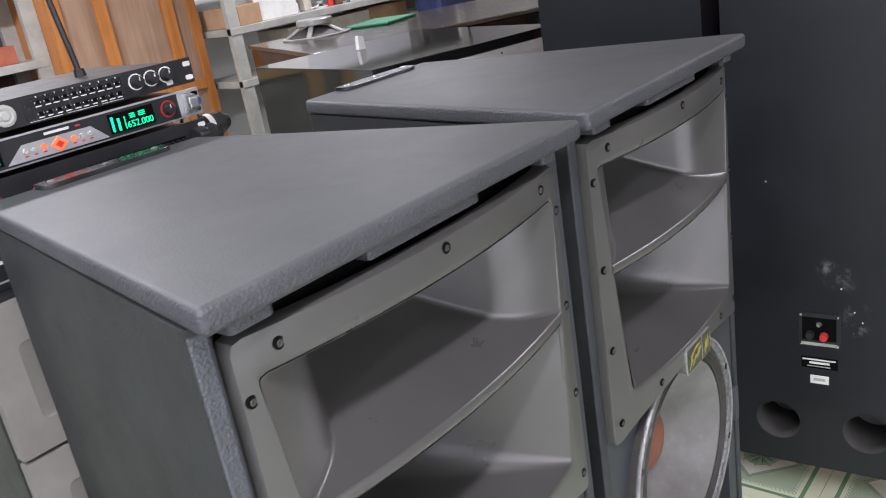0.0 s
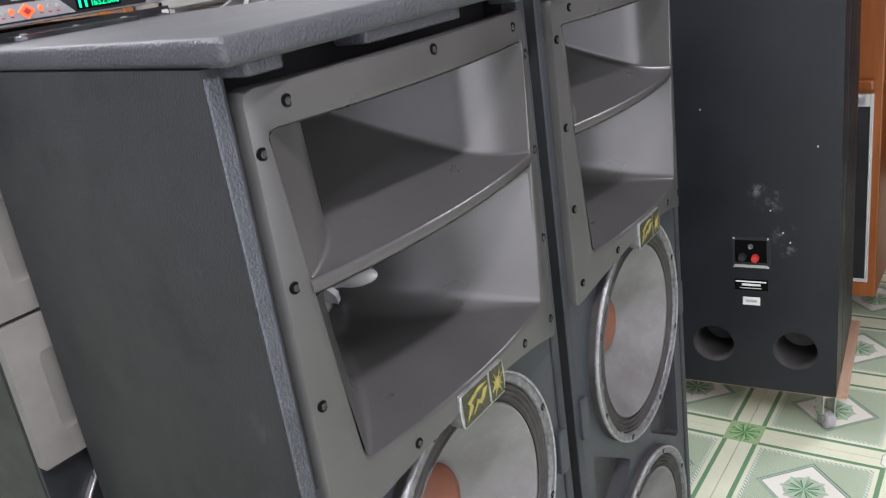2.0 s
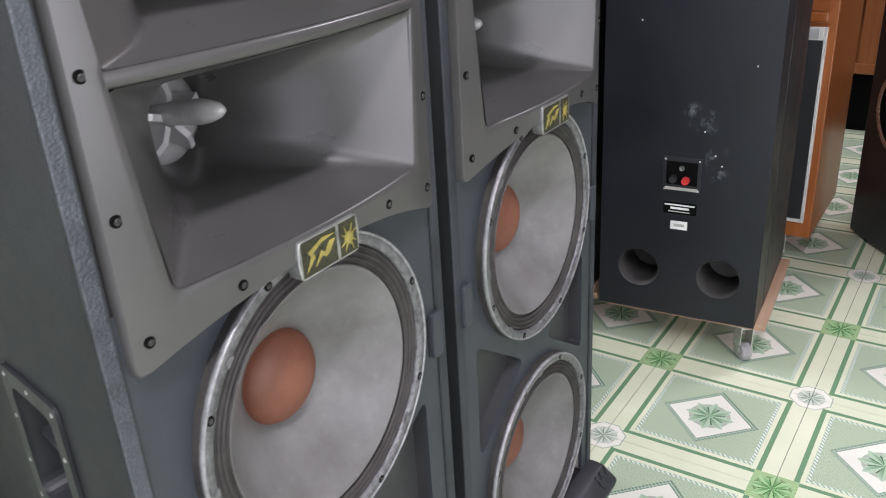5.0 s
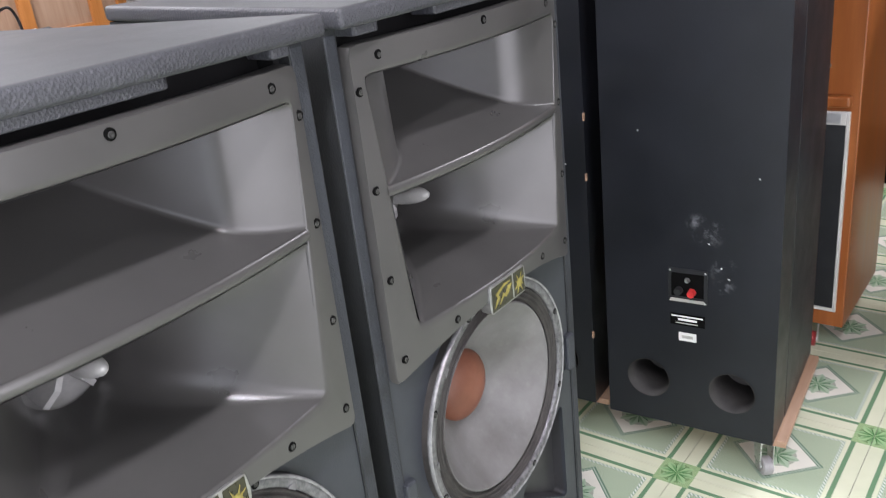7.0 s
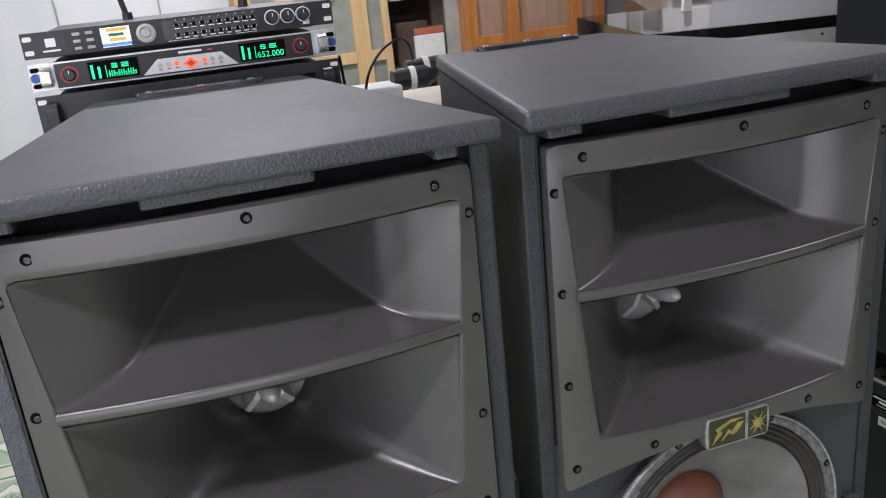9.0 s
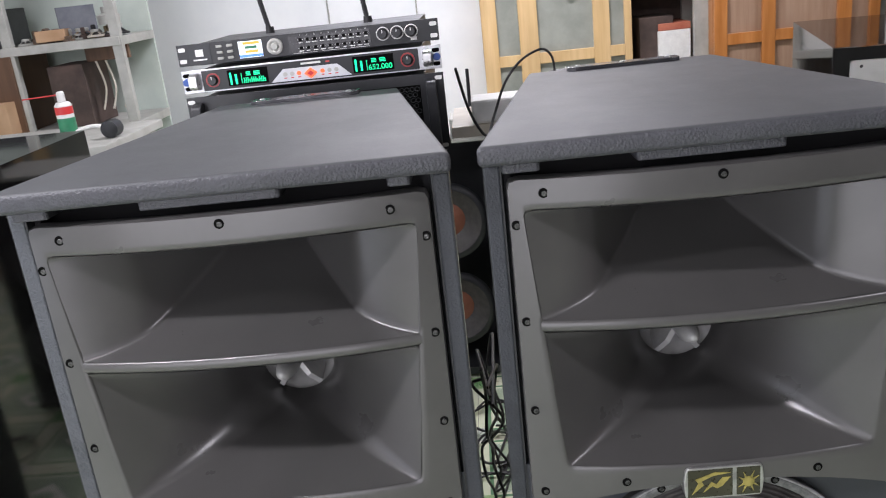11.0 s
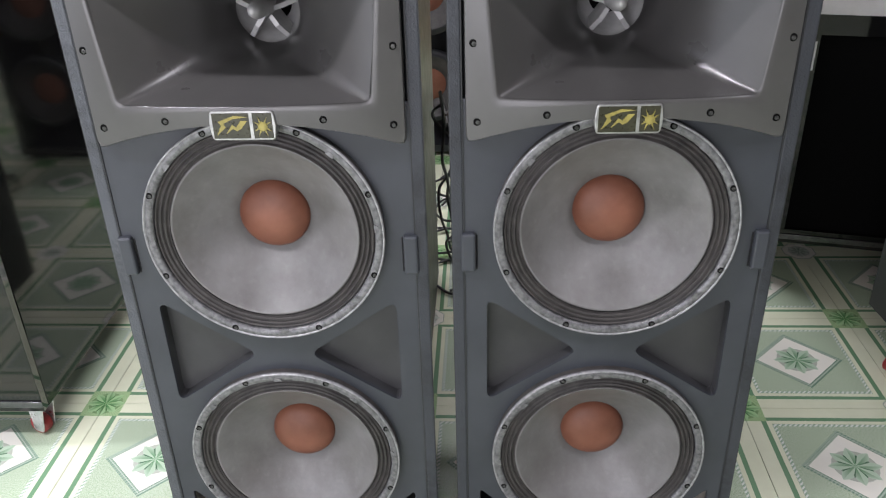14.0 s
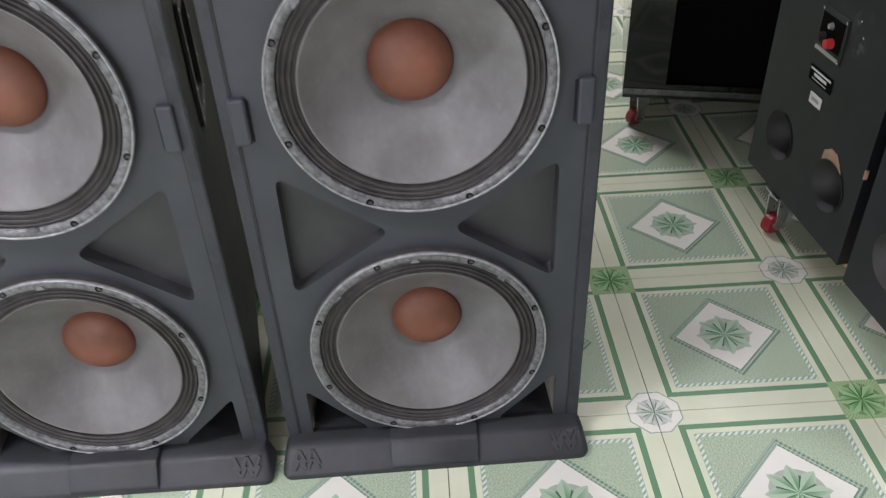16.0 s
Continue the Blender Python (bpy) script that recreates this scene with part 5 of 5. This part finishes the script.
def driver(loc, r, tilt, frame, label, rz=0.0):
    """A loose loudspeaker driver lying face down: basket ring, legs, magnet."""
    s = thing("loose_driver", loc, rz, label, "speaker driver")
    ring = part("basket_ring", lathe([(0.0, r * 0.84), (0.0, r), (0.008, r), (0.010, r * 0.86)], 32, "z", (0, 0, 0), None, True), frame, s)
    for i in range(5):
        a = math.radians(72 * i + 15)
        leg = prism([(r * 0.86, 0.006), (r * 0.97, 0.006), (r * 0.42, r * 0.52), (r * 0.34, r * 0.52)], -r * 0.07, r * 0.07, "y")
        bmesh.ops.rotate(leg, verts=leg.verts, cent=(0, 0, 0), matrix=Matrix.Rotation(a, 3, "Z"))
        part("basket_leg", leg, frame, s)
    part("cone", lathe([(0.010, r * 0.85), (r * 0.35, r * 0.42), (r * 0.45, r * 0.2)], 24, "z"), surround_cloth, s, "dark paper cone", True)
    soften(part("magnet", lathe([(r * 0.5, 0), (r * 0.5, r * 0.50), (r * 0.54, r * 0.53), (r * 0.74, r * 0.53), (r * 0.78, r * 0.5), (r * 0.78, 0)], 28, "z"), grey_steel if tilt else frame, s))
    return s


# worktop behind the piano-black loudspeaker
bench = thing("long_cabinet", (-2.44, 2.26, 0), -25, "long dark polished cabinet with a dusty top and loose parts", "cabinet")
part("body", cube((-1.05, 0.0, 0.0), (0.0, 1.6, 1.262), 0.004), gloss_black, bench)
part("top", cube((-1.06, -0.01, 1.262), (0.01, 1.61, 1.2815), 0.004), worn("dusty_polish", (0.030, 0.024, 0.019), (0.075, 0.063, 0.052), 0.16, 5).m, bench, "dusty polished dark top")
big = driver((-3.06, 2.85, 1.2825), 0.165, 0, worn("dull_basket", (0.30, 0.30, 0.29), (0.46, 0.46, 0.44), 0.35, 20, metal=0.4).m, "loose woofer with a white basket lying face down")
big.scale = (1, 1, 0.62)
gp = thing("green_sheet", (-2.92, 3.16, 1.283), 15, "dark green plastic sheet on the workbench", "sheet")
part("sheet", cube((-0.12, -0.16, 0), (0.12, 0.16, 0.012), 0.004), green_plastic, gp)
tg = thing("price_tag", (-2.130, 2.200, 1.2902), 0, "small white tag standing on a polished black top", "tag")
part("card", prism(rounded([(-0.017, 0), (0.017, 0), (0.015, 0.045), (-0.012, 0.050)], 0.004), -0.008, 0.008, "x", 0.001), label_white, tg)

# clutter on the long shelf
rng = random.Random(5)
mats = [cardboard, beige, grey_steel, dark, label_white, dim_red, brown_wood, satin_black]
carton("white_carton", (-4.42, 3.40, 1.336), (-4.12, 3.70, 1.60), label_white, "crushed white carton on a steel shelf", "box", -8)
carton("cardboard_box", (-4.40, 3.17, 1.336), (-4.10, 3.38, 1.45), cardboard, "torn brown cardboard box on a steel shelf", "box", 12)
carton("white_carton", (-4.42, 4.80, 1.031), (-4.15, 5.25, 1.18), label_white, "low white carton on a steel shelf", "box", 3)
carton("cardboard_box", (-4.45, 4.40, 1.031), (-4.18, 4.78, 1.27), cardboard, "brown cardboard box on a steel shelf", "box", -4)
carton("cardboard_box", (-4.45, 3.60, 1.031), (-4.15, 4.36, 1.262), beige, "wide dusty beige box on a steel shelf", "box", 1)
carton("blue_bag", (-3.98, 4.62, 0.90), (-3.74, 5.10, 1.42), worn("navy_sack", (0.012, 0.020, 0.07), (0.025, 0.035, 0.11), 0.45, 12, 60, 0.5).m, "dark blue plastic sack standing behind the shelf", "sack", 5, 0.05)
carton("sack_stand", (-4.0, 4.55, 0.0), (-3.70, 5.15, 0.899), brown_wood, "brown wooden chest under a blue sack", "chest", 0)
for k in range(26):
    y = 3.74 + k * 0.060
    z = 1.336
    kind = k % 4
    x = -4.16 - 0.12 * rng.random()
    if kind == 0:
        driver((x, y, z), 0.035 + 0.025 * rng.random(), 1, rng.choice([white_plastic, grey_steel]), "small loose driver on a steel shelf")
    elif kind == 1:
        ob = link_mesh("jar", lathe([(0, 0), (0, 0.022), (0.05, 0.022), (0.058, 0.016), (0.07, 0.016), (0.07, 0)], 16, "z"), rng.choice([label_white, beige, red_plastic]))
        ob.matrix_world = pose(x, y, z)
        tagged(ob, "small plastic jar on a steel shelf", "jar")
    elif kind == 2:
        carton("packet", (x - 0.04, y - 0.03, z), (x + 0.04, y + 0.03, z + 0.03 + 0.06 * rng.random()), rng.choice(mats), "small packet on a crowded steel shelf", "packet", rng.uniform(-30, 30))
    else:
        pts = [(0.09 * math.cos(a) * (0.6 + 0.4 * rng.random()), 0.07 * math.sin(a), 0.006 + 0.02 * rng.random()) for a in [i * 0.7 for i in range(10)]]
        ob = link_mesh("cable_coil", tube(curvy(pts, 5), 0.005, 6), rng.choice([label_white, cable_rubber, beige]))
        ob.matrix_world = pose(x, y, z)
        tagged(ob, "loose coil of cable on a steel shelf", "cable")

# clutter on the near steel shelf
for k, (y, r) in enumerate(((-1.12, 0.05), (-1.02, 0.06), (-0.93, 0.045), (-0.85, 0.065))):
    driver((-3.70 - 0.05 * (k % 2), y, 1.4465), r, 1, (grey_steel, cardboard, beige, satin_black)[k], "old loose driver among parts on a steel shelf", 20 * k)
wh = thing("driver_magnet", (-3.72, -0.86, 1.53), 0, "small grey horn driver resting on other parts", "speaker driver")
soften(part("body", lathe([(-0.032, 0), (-0.032, 0.05), (0.01, 0.055), (0.02, 0.03), (0.05, 0.03), (0.05, 0)], 20, "z"), grey_steel, wh))
old = [worn("rusty_part", (0.05, 0.035, 0.025), (0.16, 0.11, 0.075), 0.6, 30).m, satin_black, grey_steel, dark, worn("brassy_part", (0.16, 0.12, 0.06), (0.26, 0.20, 0.11), 0.4, 30, metal=0.5).m]
cl = random.Random(21)
for k in range(16):
    y, x = -1.265 + 0.0275 * k, -3.64 - 0.13 * cl.random()
    if -3.74 < x and k % 3 == 0:
        driver((x, y, 1.4408), 0.026 + 0.02 * cl.random(), 1, cl.choice(old), "small old driver in a heap of parts", 40 * k)
    else:
        r0, hh = 0.014 + 0.018 * cl.random(), 0.02 + 0.055 * cl.random()
        ob = link_mesh("machine_part", lathe([(0, 0), (0, r0), (hh * 0.4, r0), (hh * 0.45, r0 * 0.6), (hh * 0.9, r0 * 0.7), (hh, r0 * 0.5), (hh, 0)], 14, "z"), cl.choice(old))
        ob.matrix_world = pose(x, y, 1.4404)
        tagged(ob, "small turned metal part in a heap on a steel shelf", "part")
carton("grey_plate", (-3.86, -1.16, 1.447), (-3.80, -0.98, 1.60), worn("blue_grey", (0.10, 0.11, 0.13), (0.16, 0.17, 0.19), 0.6, 9).m, "blue-grey plate leaning among parts", "plate", 25)
carton("orange_box", (-3.72, -1.20, 1.447), (-3.62, -1.06, 1.50), cardboard, "small tan box among parts on a shelf", "box", 10)
carton("brown_cabinet", (-3.95, -2.05, 1.031), (-3.585, -1.33, 1.40), brown_wood, "brown wooden radio case on a steel shelf", "case")
mw = thing("white_instrument", (-3.55, -1.49, 1.20), 0, "white instrument with a black handle", "instrument")
part("case", cube((-0.03, -0.09, 0), (0.0, 0.06, 0.19), 0.004), label_white, mw)
part("handle", tube([(0.0, 0.025, 0.05), (0.02, 0.03, 0.06), (0.02, 0.03, 0.14), (0.0, 0.025, 0.15)], 0.009, 8), cable_rubber, mw, "black grip")
part("window", cube((0, -0.06, 0.10), (0.002, -0.03, 0.12)), deep_black, mw)
carton("tan_box", (-3.62, -1.64, 1.035), (-3.50, -1.36, 1.19), cardboard, "tan box under a white instrument", "box")
carton("dark_monitor", (-3.90, -1.72, 1.447), (-3.60, -1.36, 1.62), satin_black, "dark instrument case on a steel shelf", "case")
carton("dark_box", (-3.9, -1.18, 1.031), (-3.62, -1.0, 1.33), dark, "dark box standing on a steel shelf", "box")
carton("small_panel", (-3.75, -1.02, 1.33), (-3.72, -0.80, 1.40), brown_wood, "brown switch panel hung under a shelf", "panel")
for y in (-0.98, -0.93, -0.87):
    ob = link_mesh("hanging_wire", tube(curvy([(-3.735, y, 1.33), (-3.74, y + 0.02, 1.2), (-3.73, y - 0.01, 1.09)], 6), 0.005, 6), beige)
    tagged(ob, "thin wire hanging under a switch panel", "wire")
stand = thing("side_table", (-2.9, -0.95, 0), 0, "grey-topped side table with odds and ends", "table")
part("top", cube((-0.3, -0.45, 1.05), (0.3, 0.45, 1.085), 0.004), grey_steel, stand)
for x in (-0.25, 0.25):
    for y in (-0.4, 0.4):
        part("leg", cube((x - 0.02, y - 0.02, 0), (x + 0.02, y + 0.02, 1.05), 0.002), grey_steel, stand)
can = thing("spray_can", (-2.88, -0.765, 1.0855), 0, "white, red and green spray can with a red straw", "spray can")
soften(part("body", lathe([(0, 0), (0, 0.033), (0.004, 0.034), (0.135, 0.034), (0.148, 0.024), (0.15, 0.0)], 24, "z"), label_white, can))
part("green_band", lathe([(0.006, 0.0345), (0.085, 0.0345)], 24, "z"), green_plastic, can, "green label band")
part("red_band", lathe([(0.100, 0.0345), (0.130, 0.0345)], 24, "z"), red_plastic, can, "red label band")
part("cap", lathe([(0.15, 0.016), (0.185, 0.015), (0.19, 0.010), (0.19, 0)], 16, "z"), label_white, can)
part("straw", tube([(0.0, 0, 0.178), (0.0, -0.16, 0.172)], 0.003, 6), red_plastic, can, "thin red straw")
mg = thing("loose_motor", (-2.80, -0.55, 1.0855), 0, "small dark loose magnet motor", "motor")
soften(part("body", lathe([(-0.03, 0), (-0.03, 0.034), (0.03, 0.034), (0.034, 0.02), (0.034, 0)], 20, "x", (0, 0, 0.035)), satin_black, mg))
cw = thing("white_cable", (-2.80, -0.64, 1.0855), 0, "white cable arching over a table", "cable")
part("wire", tube(curvy([(0, -0.1, 0.005), (0, -0.04, 0.04), (0, 0.03, 0.05), (0, 0.08, 0.03)], 6), 0.008, 8), label_white, cw)

# poster on the white wall
po = thing("wall_banner", (X0 + 0.004, 0.43, 1.79), 0, "white wall banner with a deep blue upper band", "banner")
part("sheet", cube((0, -0.62, 0.0), (0.004, 0.52, 0.55), 0.001), label_white, po)
part("blue_band", cube((0.004, -0.62, 0.01), (0.006, 0.52, 0.42)), blue_plastic, po, "deep blue printed band")
for y in (0.02, 0.55):
    ob = link_mesh("wall_wire", tube(curvy([(X0 + 0.01, y, 1.75), (X0 + 0.012, y + 0.02, 1.4), (X0 + 0.01, y - 0.01, 0.9)], 6), 0.004, 6), grey_steel)
    tagged(ob, "thin grey wire running down a white wall", "wire")

# ---- between the pair: open box with bare drivers, cables ----
ob_box = thing("open_driver_box", (-2.62, 0.813, 0), 0, "dark open box with two bare orange-coned drivers", "loudspeaker")
part("side", cube((-0.30, 0.080, 0.02), (0.02, 0.100, 0.985), 0.003), satin_black, ob_box)
part("side", cube((-0.30, -0.30, 0.02), (0.02, -0.26, 0.985), 0.003), satin_black, ob_box)
part("back", cube((-0.32, -0.30, 0.02), (-0.30, 0.100, 0.985)), satin_black, ob_box)
part("shelf", cube((-0.30, -0.26, 0.02), (0.02, 0.080, 0.05)), satin_black, ob_box)
for z in (0.30, 0.66):
    d = part("driver", lathe([(-0.02, 0.15), (0.012, 0.15), (0.012, 0.128)], 40, "x", (0, -0.070, z)), satin_black, ob_box, "dark driver rim", True)
    part("cone", lathe([(0.010, 0.13), (-0.032, 0.064)], 32, "x", (0, -0.070, z)), surround_cloth, d, "dark paper cone", True)
    part("dust_cap", lathe([(-0.030, 0.066), (-0.018, 0.040), (-0.012, 0.0)], 24, "x", (0, -0.070, z)), dome_paper, d, "orange dust cap", True)
part("top", cube((-0.32, -0.30, 0.985), (0.02, 0.100, 1.0), 0.003), grey_steel, ob_box)
rt = thing("router", (-2.50, 0.87, 1.0), 0, "small grey box with a stub aerial", "router")
part("case", cube((-0.10, -0.075, 0.0), (0.08, 0.05, 0.085), 0.006), grey_steel, rt)
part("aerial", tube([(0.0, 0.0, 0.08), (0.0, 0.002, 0.24)], 0.006, 8), cable_rubber, rt)
part("window", cube((0.08, -0.05, 0.02), (0.082, 0.02, 0.06)), satin_black, rt)
mug_box = thing("power_strip", (-1.55, 1.02, 1.222), 0, "white power strip heaped with black plugs", "power strip")
part("body", cube((-0.05, -0.13, 0), (0.05, 0.03, 0.055), 0.006), label_white, mug_box)
for i, (y, z) in enumerate(((0.07, 0.03), (0.11, 0.045))):
    part("plug", lathe([(-0.05, 0), (-0.05, 0.022), (0.03, 0.026), (0.05, 0.014), (0.05, 0)], 16, "y", (-0.02 * i, y, z + 0.03)), cable_rubber, mug_box, "black plug")
    part("plug_band", lathe([(-0.012, 0.0268), (0.002, 0.0268)], 16, "y", (-0.02 * i, y, z + 0.03)), label_white, mug_box, "white band")
ps = thing("equipment_stand", (-1.62, 1.03, 0), 0, "grey stand behind the loudspeakers", "stand")
part("top", cube((-0.16, -0.19, 1.195), (0.13, 0.20, 1.2215), 0.003), beige, ps)
part("post", cube((-0.14, 0.10, 0), (-0.10, 0.14, 1.195), 0.003), satin_black, ps)
part("post", cube((-0.14, 0.16, 0), (-0.10, 0.19, 1.195), 0.003), satin_black, ps)
wr = random.Random(11)
for k in range(5):
    y = 0.86 + 0.004 * k
    pts = [(-1.25 - 0.03 * k, y, 0.72 - 0.04 * k)]
    for i in range(7):
        pts.append((-1.3 - 0.10 * k - 0.05 * i + wr.uniform(-0.05, 0.05), y + wr.uniform(-0.035, 0.035), 0.62 - 0.10 * i - 0.01 * k))
    pts[-1] = (pts[-1][0], pts[-1][1], 0.012)
    pts.append((pts[-1][0] - 0.2, pts[-1][1] + 0.05, 0.010))
    ob = link_mesh("cable", tube(curvy(pts, 6), 0.0042, 6), cable_rubber)
    tagged(ob, "black cable hanging behind the loudspeakers", "cable", "hanging cables")
for k in range(4):
    pts = [(-1.6 - 0.22 * k + 0.12 * math.cos(a) * wr.uniform(0.6, 1.1), 0.86 + 0.10 * math.sin(a) * wr.uniform(0.6, 1.1), 0.009 + 0.004 * k) for a in [i * 0.8 for i in range(14)]]
    ob = link_mesh("cable", tube(curvy(pts, 5), 0.0045, 6), cable_rubber)
    tagged(ob, "black cable coiled on the tiles", "cable", "floor cables")
loop = thing("power_lead", (0, 0.04, -0.02), 0, "thin black lead looping above the lid", "cable")
part("lead", tube(curvy([(-1.26, 0.83, 1.40), (-1.32, 0.85, 1.30), (-1.36, 0.88, 1.24), (-1.42, 0.90, 1.27), (-1.48, 0.93, 1.33), (-1.50, 0.97, 1.375), (-1.52, 1.02, 1.395), (-1.54, 1.045, 1.375), (-1.54, 1.05, 1.34)], 6), 0.003, 6), cable_rubber, loop)

# ---- far side: orange cabinet, dark cabinet, wooden wall unit ----
deep_orange = wood("deep_orange_wood", (0.26, 0.075, 0.018), (0.38, 0.125, 0.035), 0.3).m
o = thing("orange_loudspeaker", (-0.60, 2.78, 0), 0, "varnished orange wooden loudspeaker with black grille and white trim", "loudspeaker")
part("body", cube((-0.27, 0.0, 0.105), (0.262, 0.46, 1.75), 0.004), deep_orange, o)
part("grille", cube((-0.225, -0.006, 0.172), (0.228, 0.002, 0.760)), satin_black, o, "black cloth grille")
for lo, hi in (((0.228, -0.010, 0.160), (0.238, 0.002, 0.80)), ((-0.235, -0.010, 0.160), (0.228, 0.002, 0.172)), ((-0.235, -0.010, 0.760), (0.228, 0.002, 0.80)), ((-0.235, -0.010, 0.172), (-0.225, 0.002, 0.76))):
    part("trim", cube(lo, hi, 0.002), white_plastic, o, "white trim")
part("maker_plate", cube((0.13, -0.0125, 0.766), (0.215, -0.009, 0.794)), silver_panel, o)
part("ledge", cube((-0.255, -0.03, 0.815), (0.240, 0.002, 0.848), 0.008), deep_orange, o)
part("upper_grille", cube((-0.225, -0.006, 0.93), (0.17, 0.002, 1.30), 0.002), deep_black, o, "black upper grille")
for z in (0.93, 1.30):
    part("knob", lathe([(-0.03, 0), (-0.03, 0.010), (-0.004, 0.012)], 16, "y", (0.165, 0, z)), bright_metal, o)
for x in (-0.2, 0.16):
    for y in (0.06, 0.4):
        castor(o, x, y, 0.105, red_wheel, 10)
dk = thing("dark_loudspeaker", (-0.266, 3.16, 0), -52, "matt black floor-standing loudspeaker with silver-ringed drivers", "loudspeaker")
part("body", cube((0.0, 0.0, 0.012), (0.42, 0.45, 1.35), 0.006), satin_black, dk)
part("floor_gap_block", cube((0.02, 0.02, 0.0), (0.40, 0.43, 0.012)), deep_black, dk)
for z in (0.50, 0.88):
    r = part("driver_ring", lathe([(-0.004, 0.15), (-0.010, 0.146), (-0.004, 0.135)], 40, "y", (0.21, 0, z)), bright_metal, dk, "silver driver ring", True)
    part("cone", lathe([(-0.003, 0.135), (-0.001, 0.05), (-0.006, 0.0)], 32, "y", (0.21, 0, z)), deep_black, r, "black cone", True)
wu = thing("wooden_wall_unit", (-0.55, 4.45, 0), 0, "dark varnished wooden cabinet along the far side", "cabinet")
part("carcass", cube((-0.9, 0.0, 0.30), (1.4, 0.5, 2.1), 0.004), red_wood := wood("red_brown_wood", (0.20, 0.065, 0.02), (0.30, 0.11, 0.04), 0.3).m, wu)
# black block stands in for the unlit gap under the cabinet
part("floor_gap_block", cube((-0.85, 0.06, 0.0), (1.35, 0.45, 0.30)), deep_black, wu)
for x in (-0.6, -0.1, 0.1, 0.6, 1.1):
    part("door_stile", cube((x - 0.04, -0.02, 0.34), (x + 0.04, 0.0, 2.05), 0.003), red_wood, wu)
part("black_panel", cube((-0.02, -0.03, 0.55), (0.05, -0.018, 1.0), 0.003), deep_black, wu)
part("rail", cube((-0.85, -0.03, 0.30), (1.35, 0.0, 0.35), 0.003), red_wood, wu)

# ---- floor tiles ----
tile_mesh = None
for i in range(-10, 9):
    for j in range(-11, 8):
        x0, y0 = TX + i * TILE, TY + j * TILE
        if x0 + TILE < X0 or x0 > X1 or y0 + TILE < Y0 or y0 > Y1:
            continue
        if tile_mesh is None:
            g = 0.0009
            bm = cube((g, g, -0.006), (TILE - g, TILE - g, 0.0), 0)
            tp = link_mesh("tile", bm, tile_print, floor)
            tile_mesh = tp.data
        else:
            tp = new("tile", tile_mesh)
            tp.parent = floor
        tp.location = (x0, y0, 0)
